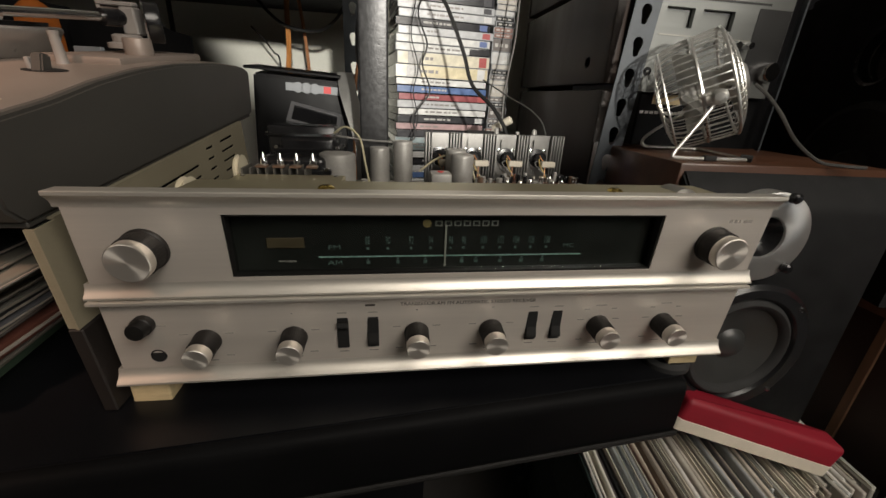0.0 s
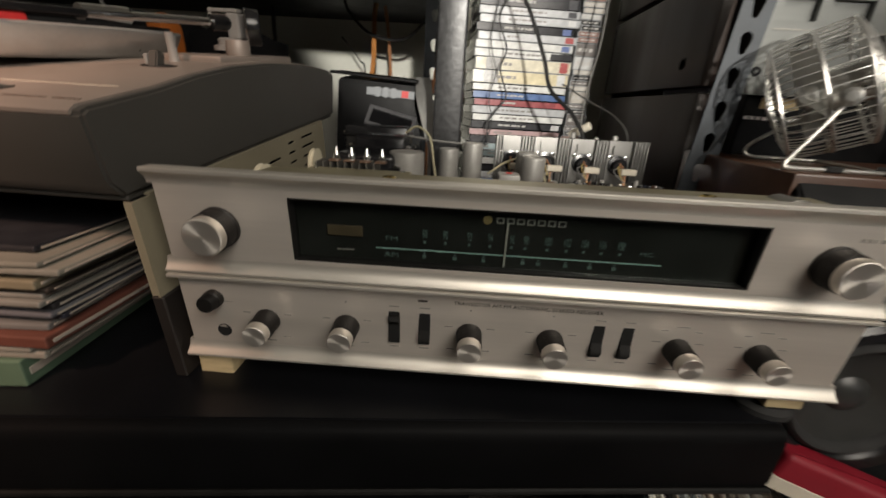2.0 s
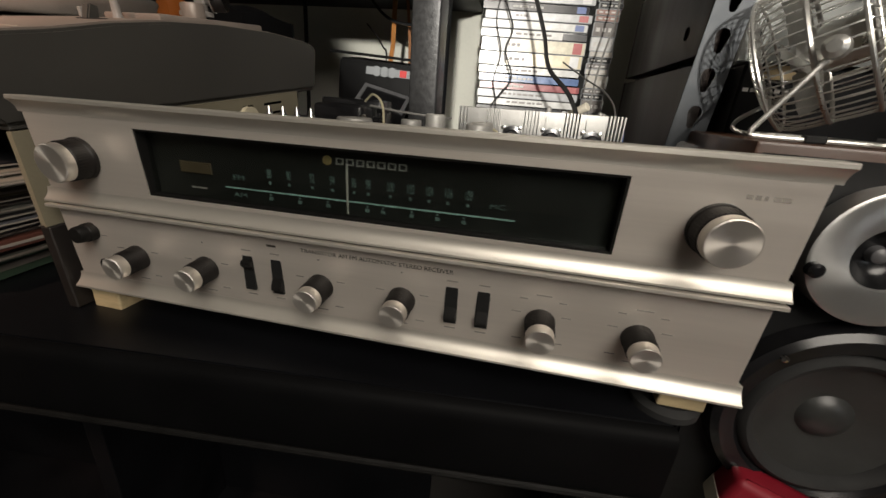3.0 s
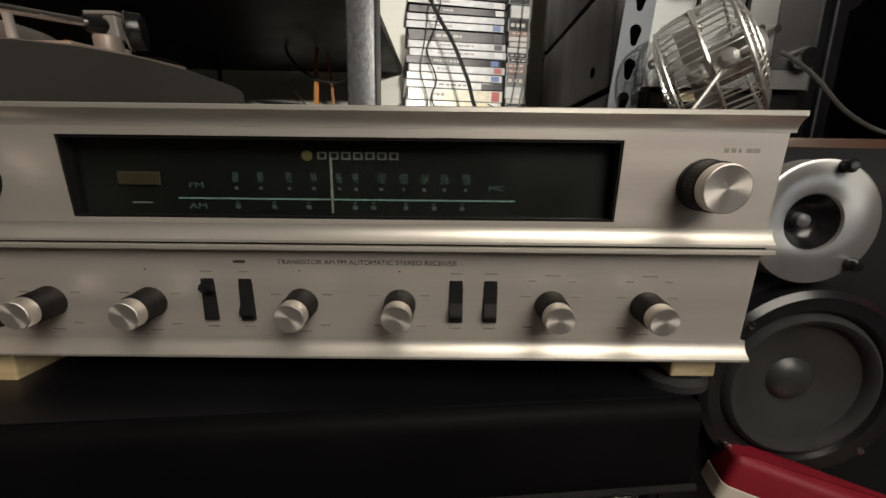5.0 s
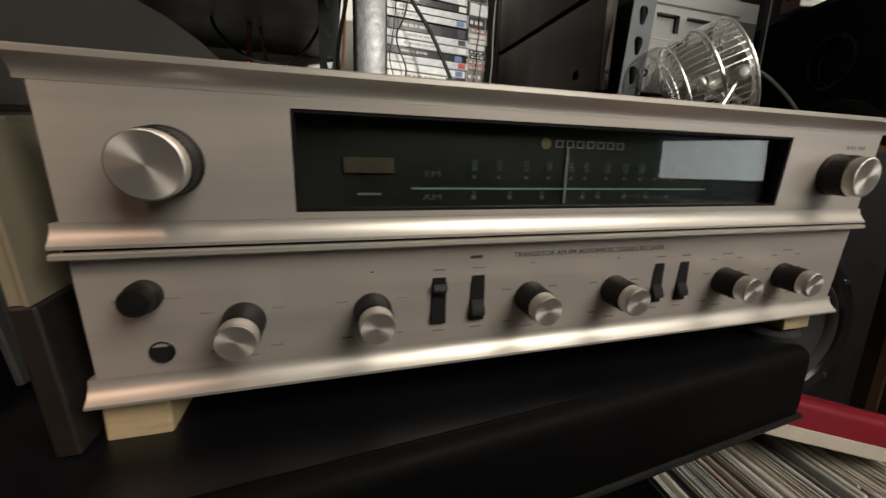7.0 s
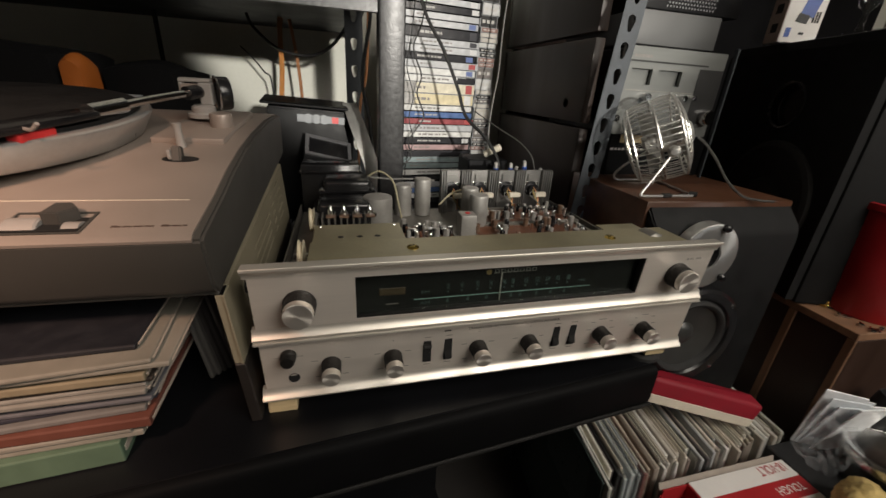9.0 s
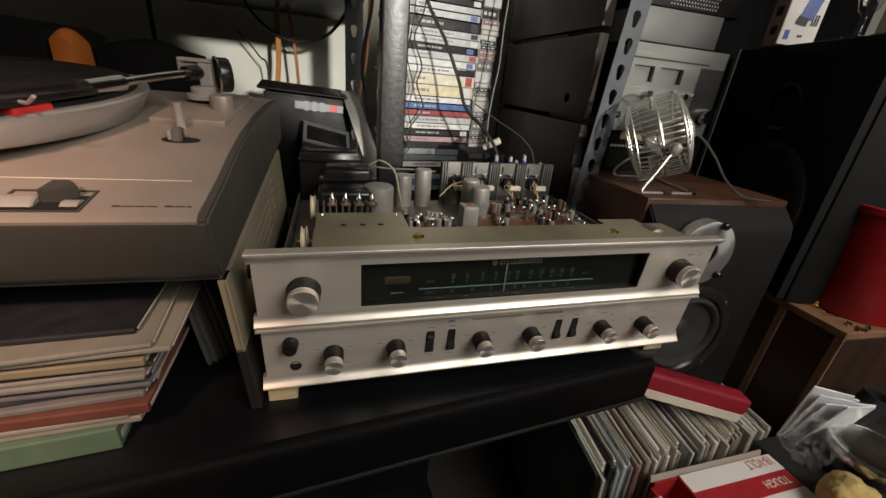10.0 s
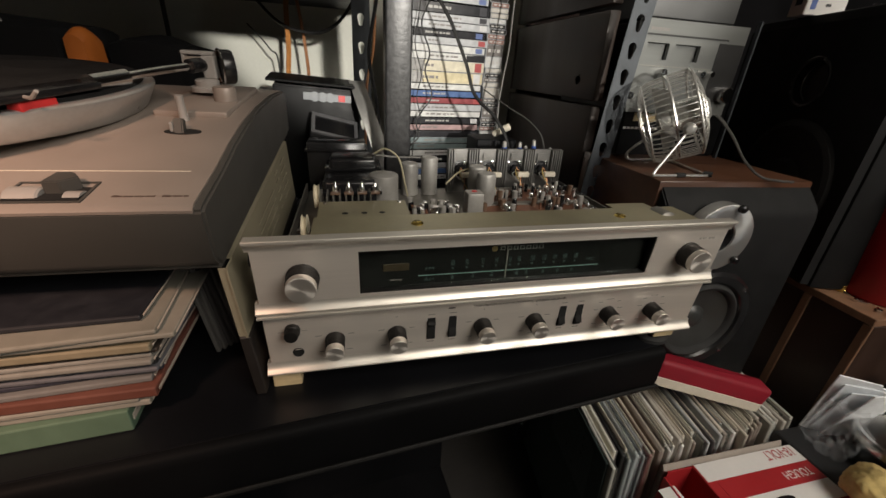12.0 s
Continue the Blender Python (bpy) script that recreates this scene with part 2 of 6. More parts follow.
def lathe(profile, seg=32, m=None, bm=None, cap=True):
    """profile: (radius, height) pairs, turned about z."""
    own = bmesh.new()
    rings = []
    for r, h in profile:
        if r < 1e-6:
            rings.append([own.verts.new((0, 0, h))])
        else:
            rings.append([own.verts.new((r * math.cos(2 * math.pi * i / seg), r * math.sin(2 * math.pi * i / seg), h)) for i in range(seg)])
    for a, b in zip(rings, rings[1:]):
        for i in range(seg):
            j = (i + 1) % seg
            if len(a) == 1 and len(b) == 1:
                continue
            if len(a) == 1:
                own.faces.new((a[0], b[i], b[j]))
            elif len(b) == 1:
                own.faces.new((a[i], a[j], b[0]))
            else:
                own.faces.new((a[i], a[j], b[j], b[i]))
    if cap:
        for ring in (rings[0], rings[-1]):
            if len(ring) > 1:
                own.faces.new(ring)
    if m is not None:
        own.transform(m)
    return joined(bm, own)


def prism(pts, x0, x1, bm=None, m=None, bevel=0.0):
    """A (y, z) outline drawn out from x0 to x1."""
    own = bmesh.new()
    a = [own.verts.new((x0, y, z)) for y, z in pts]
    b = [own.verts.new((x1, y, z)) for y, z in pts]
    own.faces.new(a)
    own.faces.new(b[::-1])
    n = len(pts)
    for i in range(n):
        j = (i + 1) % n
        own.faces.new((a[i], b[i], b[j], a[j]))
    bmesh.ops.recalc_face_normals(own, faces=own.faces)
    if bevel:
        bmesh.ops.bevel(own, geom=own.edges, offset=bevel, segments=2, affect="EDGES")
    if m is not None:
        own.transform(m)
    return joined(bm, own)


def smoothed(pts, steps=6):
    """A Catmull-Rom line through points."""
    pts = [Vector(p) for p in pts]
    ext = [2 * pts[0] - pts[1], *pts, 2 * pts[-1] - pts[-2]]
    out = []
    for i in range(1, len(ext) - 2):
        p0, p1, p2, p3 = ext[i - 1:i + 3]
        for k in range(steps):
            t = k / steps
            out.append(0.5 * (2 * p1 + (p2 - p0) * t + (2 * p0 - 5 * p1 + 4 * p2 - p3) * t * t + (3 * p1 - p0 - 3 * p2 + p3) * t ** 3))
    out.append(pts[-1])
    return out


def tube(pts, r, seg=6, bm=None, steps=6, closed=False, m=None, smooth_line=True):
    own = bmesh.new()
    line = smoothed(pts, steps) if smooth_line else [Vector(p) for p in pts]
    n = len(line)
    rings, side = [], None
    for i, p in enumerate(line):
        d = (line[min(i + 1, n - 1)] - line[max(i - 1, 0)]) if not closed else (line[(i + 1) % n] - line[i - 1])
        d = d.normalized() if d.length > 1e-9 else Vector((0, 0, 1))
        if side is None:
            side = d.orthogonal().normalized()
        side = (side - d * side.dot(d))
        side = side.normalized() if side.length > 1e-6 else d.orthogonal().normalized()
        up = d.cross(side)
        rings.append([own.verts.new(p + r * (math.cos(2 * math.pi * k / seg) * side + math.sin(2 * math.pi * k / seg) * up)) for k in range(seg)])
    pairs = list(zip(rings, rings[1:])) + ([(rings[-1], rings[0])] if closed else [])
    for a, b in pairs:
        for k in range(seg):
            j = (k + 1) % seg
            own.faces.new((a[k], a[j], b[j], b[k]))
    if not closed:
        own.faces.new(rings[0])
        own.faces.new(rings[-1])
    if m is not None:
        own.transform(m)
    return joined(bm, own)


def holed(us, vs, holes, thick, m=None, bm=None):
    """A plate of grid cells in x and z from y = 0 to thick, open where (i, j) is in holes."""
    own = bmesh.new()
    nu, nv = len(us) - 1, len(vs) - 1
    solid = lambda i, j: 0 <= i < nu and 0 <= j < nv and (i, j) not in holes
    f = [[own.verts.new((u, 0, v)) for v in vs] for u in us]
    b = [[own.verts.new((u, thick, v)) for v in vs] for u in us]
    for i in range(nu):
        for j in range(nv):
            if not solid(i, j):
                continue
            own.faces.new((f[i][j], f[i + 1][j], f[i + 1][j + 1], f[i][j + 1]))
            own.faces.new((b[i][j], b[i][j + 1], b[i + 1][j + 1], b[i + 1][j]))
            for di, dj, p, q in ((-1, 0, (i, j), (i, j + 1)), (1, 0, (i + 1, j + 1), (i + 1, j)), (0, -1, (i + 1, j), (i, j)), (0, 1, (i, j + 1), (i + 1, j + 1))):
                if not solid(i + di, j + dj):
                    own.faces.new((f[p[0]][p[1]], f[q[0]][q[1]], b[q[0]][q[1]], b[p[0]][p[1]]))
    bmesh.ops.delete(own, geom=[v for v in own.verts if not v.link_faces], context="VERTS")
    if m is not None:
        own.transform(m)
    return joined(bm, own)


def writing(name, text, size, m, material, parent, stretch=1.0, label=""):
    cu = bpy.data.curves.new(name, "FONT")
    cu.body, cu.size, cu.align_x, cu.align_y, cu.extrude = text, size, "CENTER", "CENTER", 0.00012
    tmp = bpy.data.objects.new("tmp", cu)
    me = bpy.data.meshes.new_from_object(tmp)
    bpy.data.objects.remove(tmp)
    bpy.data.curves.remove(cu)
    me.transform(m @ Matrix.Diagonal((stretch, 1, 1, 1)))
    me.materials.clear()
    me.materials.append(material)
    ob = new(name, me)
    if parent:
        ob.parent = parent
    if label:
        tagged(ob, label)
    return ob


FRONT = pose(0, 0, 0, 90)  # text that faces the viewer at -y


# ---- the room ----
def slab(name, x0, x1, y0, y1, z0, z1, material, label, category):
    return tagged(part(name, box(x0, x1, y0, y1, z0, z1), material), label, category, "", "structure")


slab("floor", -1.9, 2.1, -2.5, 1.2, -0.60, -0.50, M["floor"], "dark carpeted floor in shadow under the shelves", "floor")
slab("ceiling", -1.9, 2.1, -2.5, 1.2, 1.75, 1.85, M["ceilingpaint"], "plain dim ceiling above the shelves", "ceiling")
slab("wall_north", -1.8, 2.0, 1.05, 1.15, -0.5, 1.75, M["wallpaint"], "cream painted wall behind the shelving", "wall")
# South, west and east walls are unseen; dark tone chosen for the dial reflection.
slab("wall_south", -1.8, 2.0, -2.5, -2.4, -0.5, 1.75, M["darkwall"], "unseen wall opposite the shelves, given a dark tone", "wall")
slab("wall_west", -1.9, -1.8, -2.4, 1.15, -0.5, 1.75, M["darkwall"], "unseen side wall, given a dark tone", "wall")
slab("wall_east", 2.0, 2.1, -2.4, 1.15, -0.5, 1.75, M["darkwall"], "unseen side wall, given a dark tone", "wall")




def reflected_panel():
    """Added table and glowing panel, seen only as a reflection in the dial glass."""
    tb = thing("side_table", "plain dark table added under the glowing panel", "table", pose(1.23, -0.92, -0.5, 0, 0, 0))
    part("tabletop", box(-0.28, 0.28, -0.20, 0.20, 0.50, 0.525, 0.003, 2), M["darkwood"], tb)
    for x in (-0.25, 0.25):
        for y in (-0.17, 0.17):
            part("leg", box(x - 0.02, x + 0.02, y - 0.02, y + 0.02, 0.0005, 0.4995, 0.002, 1), M["darkwood"], tb)
    mo = thing("glow_panel", "pale glowing panel added for the reflection in the dial glass", "screen", pose(1.23, -0.92, 0.0255, 0, 0, 230))
    part("foot", box(-0.08, 0.08, -0.05, 0.05, 0.0, 0.012, 0.003, 2), M["blackplastic"], mo)
    part("neck", box(-0.015, 0.015, 0.010, 0.022, 0.0122, 0.08, 0.002, 1), M["blackplastic"], mo)
    part("case", box(-0.17, 0.17, -0.008, 0.0098, 0.060, 0.215, 0.003, 2), M["blackplastic"], mo)
    part("display", box(-0.160, 0.160, -0.0100, -0.0084, 0.070, 0.205), M["panelglow"], mo, "pale glowing panel face")


glow = bpy.data.materials.new("pale_panel_glow")
glow.use_nodes = True
glow.node_tree.nodes["Principled BSDF"].inputs["Emission Color"].default_value = (0.93, 0.97, 1.0, 1)
glow.node_tree.nodes["Principled BSDF"].inputs["Emission Strength"].default_value = 2.6
M["panelglow"] = glow
reflected_panel()


# ---- black shelf that carries the receiver ----
def shelf():
    ob = thing("shelf", "matte black laminate shelf with softly rounded front edge", "shelf", pose(-0.234, -0.047, 0, 0, 0, 6.26))
    w = 0.424
    own = bmesh.new()
    # local x runs along the front edge, y goes in
    prism([(0.0085, 0), (0.0085, -0.0535), (0.70, -0.0535), (0.70, 0)], -0.75, w, own, bevel=0.0012)
    part("top_board", own, M["shelftop"], ob, "black vinyl-covered shelf board", True)
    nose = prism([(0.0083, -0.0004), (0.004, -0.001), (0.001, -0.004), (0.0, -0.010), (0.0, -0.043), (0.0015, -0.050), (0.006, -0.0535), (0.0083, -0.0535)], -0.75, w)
    part("front_nose", nose, M["shelfnose"], ob, "rounded front edge, darkened in colour for the shade on it", True)
    part("edge_piping", tube([(-0.75, -0.0005, -0.0495), (w + 0.002, -0.0005, -0.0495)], 0.0022, 8, smooth_line=False), M["blackplastic"], ob, "thin glossy black edge piping", True)
    part("back_panel", box(-0.75, w - 0.145, 0.25, 0.265, -0.46, -0.0545, 0.001), M["shelftop"], ob)
    part("side_panel", box(w - 0.50, w - 0.48, 0.10, 0.249, -0.46, -0.0545, 0.001), M["shelfblack"], ob)
    part("lower_board", box(-0.75, w - 0.145, 0.03, 0.265, -0.50, -0.4605, 0.001), M["shelfblack"], ob)
    return ob


shelf()


# ---- receiver ----
def receiver():
    rc = thing("stereo_receiver", "champagne aluminium vintage stereo receiver with its cover removed", "receiver", pose(0.003, 0.0, 0.0, 0, -0.55, 0.3))
    fy = lambda z: (0.131 - z) * 0.075
    W = 0.2075
    # upper fascia with the dial opening
    D0, D1, Z0, Z1 = -0.1300, 0.1300, 0.0925, 0.1305
    own = bmesh.new()
    up = holed([-W + 0.003, D0, D1, W - 0.003], [0.0900, Z0, Z1, 0.1345], {(1, 1)}, 0.004)
    for v in up.verts:
        v.co.y += fy(v.co.z)
    joined(own, up)
    part("upper_fascia", own, M["alu"], rc)

    def lip(name, pts, half):
        part(name, prism(pts, -half, half), M["lip"], rc, "bright flared aluminium trim strip", True)

    def flare(y0, z0, z1, out, n=9):
        """Concave sweep from the panel at z0 to the lip at z1."""
        return [(y0 - 0.0001 - out * (k / n) ** 2.2, z0 + (z1 - z0) * k / n) for k in range(n + 1)]

    a = fy(0.1345)
    lip("top_trim", [(a + 0.0055, 0.1346)] + flare(a, 0.1346, 0.1414, 0.0044) + [(a - 0.0045, 0.1432), (a - 0.0040, 0.1437), (a + 0.0055, 0.1437)], W)
    b = fy(0.0890)
    lip("middle_trim", [(b + 0.0055, 0.0899)] + flare(b, 0.0899, 0.0826, 0.0036) + [(b - 0.0037, 0.0814), (b + 0.0055, 0.0814)], W)
    lip("lower_bead", [(b + 0.0055, 0.0801), (b - 0.0040, 0.0801), (b - 0.0047, 0.0797), (b - 0.0047, 0.0781), (b - 0.0035, 0.0775), (b + 0.0055, 0.0775)], W - 0.0005)
    own = box(-W + 0.003, W - 0.003, b - 0.0012, b + 0.004, 0.0795, 0.0816)
    part("trim_groove", own, M["blackplastic"], rc)
    own = holed([-W + 0.003, W - 0.003], [0.0295, 0.0774], set(), 0.004)
    for v in own.verts:
        v.co.y += fy(v.co.z)
    part("lower_fascia", own, M["alu"], rc)
    c = fy(0.0285)
    lip("bottom_trim", [(c + 0.0055, 0.0294)] + flare(c, 0.0294, 0.0212, 0.0050) + [(c - 0.0051, 0.0200), (c - 0.0038, 0.0193), (c + 0.0055, 0.0193)], W)

    # dial
    yb = fy(0.11) + 0.0085
    part("dial_backing", box(D0 - 0.002, D1 + 0.002, yb, yb + 0.003, Z0 - 0.002, Z1 + 0.002), M["dialback"], rc)
    fr = holed([D0, D0 + 0.0012, D1 - 0.0012, D1], [Z0, Z0 + 0.0012, Z1 - 0.0012, Z1], {(1, 1)}, 0.0075)
    for v in fr.verts:
        v.co.y += fy(v.co.z) + 0.0006
    part("dial_bezel", fr, M["blackplastic"], rc, "black recessed dial surround")
    pane = part("dial_glass", box(D0 + 0.0013, D1 - 0.0013, yb - 0.0035, yb - 0.0025, Z0 + 0.0013, Z1 - 0.0013), M["glass"], rc, "dark clear dial glass")
    pane.visible_shadow = False
    yp = yb - 0.0003
    part("scale_line", box(-0.083, 0.083, yp - 0.0002, yp + 0.0002, 0.1010, 0.1018), M["tealline"], rc, "thin teal tuning scale line")
    part("needle", box(-0.0076, -0.0064, yp - 0.0012, yp - 0.0006, 0.0945, 0.1215, 0.0002, 1), M["needle"], rc, "pale upright tuning needle")
    part("signal_meter", box(-0.1115, -0.0905, yp - 0.0008, yp, 0.1075, 0.1140, 0.0003, 1), M["amber"], rc, "dim amber signal meter window")
    for x, s in ((-0.054, "88"), (-0.042, "90"), (-0.028, "92"), (-0.016, "94"), (-0.0035, "96"), (0.0045, "98"), (0.017, "100"), (0.028, "102"), (0.038, "104"), (0.048, "106"), (0.0585, "108")):
        writing("scale_number", s, 0.0072, pose(x, yp - 0.0002, 0.1115) @ FRONT, M["teal"], rc, 0.42)
        part("scale_tick", box(x - 0.0008, x + 0.0008, yp - 0.0002, yp + 0.0002, 0.1058, 0.1073), M["teal"], rc)
    for x in (-0.054, -0.036, -0.019, 0.004, 0.013, 0.029, 0.043, 0.057):
        part("scale_mark", box(x - 0.0012, x + 0.0012, yp - 0.0002, yp + 0.0002, 0.0965, 0.0985), M["teal"], rc)
        part("scale_tick", box(x - 0.0006, x + 0.0006, yp - 0.0002, yp + 0.0002, 0.0992, 0.1002), M["teal"], rc)
    for s, x, z, sz in (("FM", -0.0735, 0.1075, 0.0042), ("AM", -0.0735, 0.0975, 0.0042), ("MC", 0.0735, 0.1075, 0.0036)):
        writing("band_name", s, sz, pose(x, yp - 0.0002, z) @ FRONT, M["teal"], rc, 1.5)
    part("emblem", lathe([(0.0, 0), (0.0026, 0), (0.0026, 0.0003), (0.0, 0.0003)], 20, pose(-0.0185, yp, 0.1225, 90)), M["gold"], rc, "small round gold emblem")
    for i in range(7):
        x = -0.0135 + i * 0.0058
        fr = holed([x, x + 0.0008, x + 0.0035, x + 0.0043], [0.1207, 0.1214, 0.1236, 0.1243], {(1, 1)}, 0.0003, pose(0, yp - 0.0003, 0))
        part("name_bar", fr, M["palegrey"], rc)
    part("meter_caption", box(-0.106, -0.096, yp - 0.0002, yp + 0.0002, 0.0985, 0.0995), M["greyprint"], rc)

    # knobs: a black body with a bright turned cap
    def knob(name, x, z, r, length, lab):
        base = fy(z) - 0.0002
        m = pose(x, base, z, 94.3)
        k = part(name, lathe([(r * 1.02, 0), (r * 1.02, length * 0.12), (r * 0.97, length * 0.16), (r * 0.95, length * 0.62), (r * 0.9, length * 0.66), (0, length * 0.66)], 36, m), M["knobblack"], rc, lab, True)
        ridges = bmesh.new()
        n = 40
        for i in range(n):
            ang = 2 * math.pi * i / n
            box(-0.00022, 0.00022, -0.00022, 0.00022, length * 0.17, length * 0.61, 0, 1, m @ pose(r * 0.955 * math.cos(ang), r * 0.955 * math.sin(ang), 0, 0, 0, math.degrees(ang)), ridges)
        part("knurling", ridges, M["knobblack"], k)
        q = r * 0.92
        part("cap", lathe([(q, length * 0.662), (q, length * 0.93), (q * 0.985, length * 0.955), (q * 0.94, length * 0.972), (q * 0.90, length * 0.968), (0, length * 0.962)], 36, m), M["cap"], k, "turned aluminium knob cap", True)
        return k

    for x in (-0.171, 0.169):
        knob("tuning_knob", x, 0.1108, 0.0119, 0.0175, "large black knob with bright metal cap")
    for x in (-0.152, -0.101, -0.024, 0.026, 0.103, 0.152):
        knob("control_knob", x, 0.0488, 0.0079, 0.0190, "small black knob with bright metal cap")
    for x in (-0.101, -0.024, 0.026):
        part("index_dot", box(x - 0.0005, x + 0.0005, fy(0.066) - 0.0002, fy(0.066) + 0.0005, 0.0660, 0.0665), M["blackplastic"], rc)
    m = pose(-0.184, fy(0.061) - 0.0002, 0.0625, 90)
    part("balance_knob", lathe([(0.0060, 0), (0.0060, 0.0045), (0.0055, 0.005), (0.0053, 0.0095), (0.0048, 0.0105), (0, 0.0108)], 28, m), M["blackplastic"], rc, "plain small black knob", True)
    m = pose(-0.182, fy(0.038), 0.0385, 90)
    jk = part("headphone_jack", lathe([(0.0037, -0.003), (0.0037, 0.0004), (0.0040, 0.0008), (0.0044, 0.0006), (0.0046, 0.0), (0.0046, -0.001)], 24, m, cap=False), M["tranny"], rc, "dark ringed headphone socket", True)
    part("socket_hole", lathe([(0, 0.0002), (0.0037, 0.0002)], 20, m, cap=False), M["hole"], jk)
    # four rocker switches in black wells
    for x, up_ in ((-0.0710, True), (-0.0520, False), (0.0545, False), (0.0720, False)):
        y = fy(0.051)
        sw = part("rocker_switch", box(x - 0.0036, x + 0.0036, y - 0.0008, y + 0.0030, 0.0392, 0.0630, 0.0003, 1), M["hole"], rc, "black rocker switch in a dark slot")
        if up_:
            pts = [(y + 0.0029, 0.0595), (y - 0.0030, 0.0590), (y - 0.0042, 0.0565), (y - 0.0010, 0.0535), (y + 0.0005, 0.0425), (y + 0.0029, 0.0405)]
        else:
            pts = [(y + 0.0029, 0.0610), (y + 0.0008, 0.0590), (y - 0.0006, 0.0500), (y - 0.0030, 0.0455), (y - 0.0036, 0.0425), (y + 0.0029, 0.0410)]
        part("rocker", prism(pts, x - 0.0033, x + 0.0033, bevel=0.0004), M["blackplastic"], sw, smooth=True)
    # lettering on the fascia
    yt = lambda z: fy(z) - 0.00012
    writing("title_text", "TRANSISTOR AM FM AUTOMATIC STEREO RECEIVER", 0.0034, pose(0.010, yt(0.0707), 0.0707) @ FRONT, M["titleprint"], rc, 1.12)
    part("title_bar", box(-0.0565, -0.0505, yt(0.0707), yt(0.0707) + 0.0004, 0.0700, 0.0714), M["titleprint"], rc)
    rng = random.Random(4)
    for x in (-0.152, -0.101, -0.024, 0.026, 0.103, 0.152):
        for dx, dz, w in ((-0.013, 0.004, 0.005), (0.013, 0.004, 0.005), (-0.011, -0.013, 0.005), (0.011, -0.013, 0.005), (0, -0.0165, 0.007)) + (((0, 0.0155, 0.008), (-0.010, 0.0125, 0.004), (0.010, 0.0125, 0.004)) if x > 0.09 else ()):
            z = 0.0495 + dz
            part("caption_bar", box(x + dx - w / 2, x + dx + w / 2, yt(z), yt(z) + 0.0003, z - 0.00035, z + 0.00035), M["capt"], rc)
    for x in (-0.071, -0.052, 0.0545, 0.072):
        for z in (0.0655, 0.0355):
            part("caption_bar", box(x - 0.003, x + 0.003, yt(z), yt(z) + 0.0003, z - 0.0004, z + 0.0004), M["capt"], rc)
    part("caption_bar", box(-0.195, -0.173, yt(0.0605), yt(0.0605) + 0.0003, 0.0603, 0.0607), M["capt"], rc)
    for i, w in enumerate((0.0022, 0.0022, 0.0012, 0.003, 0.003)):
        x = 0.176 + i * 0.0034
        part("model_bar", box(x, x + w, yt(0.1265), yt(0.1265) + 0.0003, 0.1255, 0.1275), M["capt"], rc)

    # chassis
    part("front_bracket", prism([(0.0145, 0.020), (0.0145, 0.1362), (0.016, 0.1372), (0.058, 0.1372), (0.0605, 0.1345), (0.0605, 0.128), (0.0590, 0.128), (0.0590, 0.1335), (0.0575, 0.1355), (0.0175, 0.1355), (0.0160, 0.134), (0.0160, 0.020)], -0.165, 0.192), M["olive"], rc, "passivated olive steel bracket")
    for x in (-0.080, 0.115):
        s = part("bracket_screw", lathe([(0.0052, 0), (0.0052, 0.0006), (0.0038, 0.0018), (0.0016, 0.0022), (0, 0.0022)], 20, pose(x, 0.036, 0.1372)), M["brass"], rc, "shiny cross-head screw", True)
        part("screw_slot", box(-0.0022, 0.0022, -0.0004, 0.0004, 0.0018, 0.0024, 0, 1, pose(x, 0.036, 0.1372, 0, 0, 30)), M["blackplastic"], s)
    part("chassis_pan", box(-0.193, 0.193, 0.012, 0.305, 0.021, 0.088, 0.0015), M["greysteel"], rc, "dull grey steel chassis pan")
    # tuner box; flat black discs stand for the shade in its punched holes
    own = bmesh.new()
    hole_at = [(-0.158, 0.078), (-0.140, 0.094), (-0.122, 0.094), (-0.105, 0.094), (-0.150, 0.064)]
    box(-0.166, -0.078, 0.0606, 0.132, 0.0885, 0.1268, 0.001, 1, None, own)
    part("tuner_box", own, M["olive"], rc, "olive plated tuner box")
    for x, y in hole_at:
        part("box_hole", lathe([(0, 0), (0.0030, 0)], 16, pose(x, y, 0.1271), cap=False), M["blackplastic"], rc)
    for x, y in ((-0.085, 0.126), (-0.160, 0.126)):
        part("box_rivet", lathe([(0.002, 0), (0.0015, 0.0008), (0, 0.001)], 12, pose(x, y, 0.1268)), M["chrome"], rc, "", True)
    part("dial_pulley", lathe([(0.013, 0), (0.015, 0.0006), (0.0125, 0.0018), (0.0125, 0.0036), (0.015, 0.0048), (0.013, 0.0054), (0, 0.0054)], 32, pose(-0.176, 0.062, 0.123, 0, 90, 0)), M["whitepl"], rc, "pale plastic dial cord pulley", True)
    part("pulley_shaft", tube([(-0.180, 0.062, 0.123), (-0.166, 0.062, 0.123)], 0.003, 8, smooth_line=False), M["chrome"], rc)
    # tuning gang
    gang = part("tuning_gang", box(-0.168, -0.112, 0.138, 0.168, 0.0885, 0.112, 0.0008, 1), M["greysteel"], rc, "steel tuning capacitor frame")
    for i in range(9):
        part("vane", box(-0.166 + i * 0.0065, -0.1645 + i * 0.0065, 0.140, 0.166, 0.1121, 0.130), M["greysteel"], gang)
    part("gang_drum", lathe([(0.012, 0), (0.013, 0.001), (0.011, 0.002), (0.011, 0.004), (0.013, 0.005), (0, 0.005)], 24, pose(-0.172, 0.150, 0.127, 0, 90, 0)), M["whitepl"], rc, "yellowed tuning drum", True)
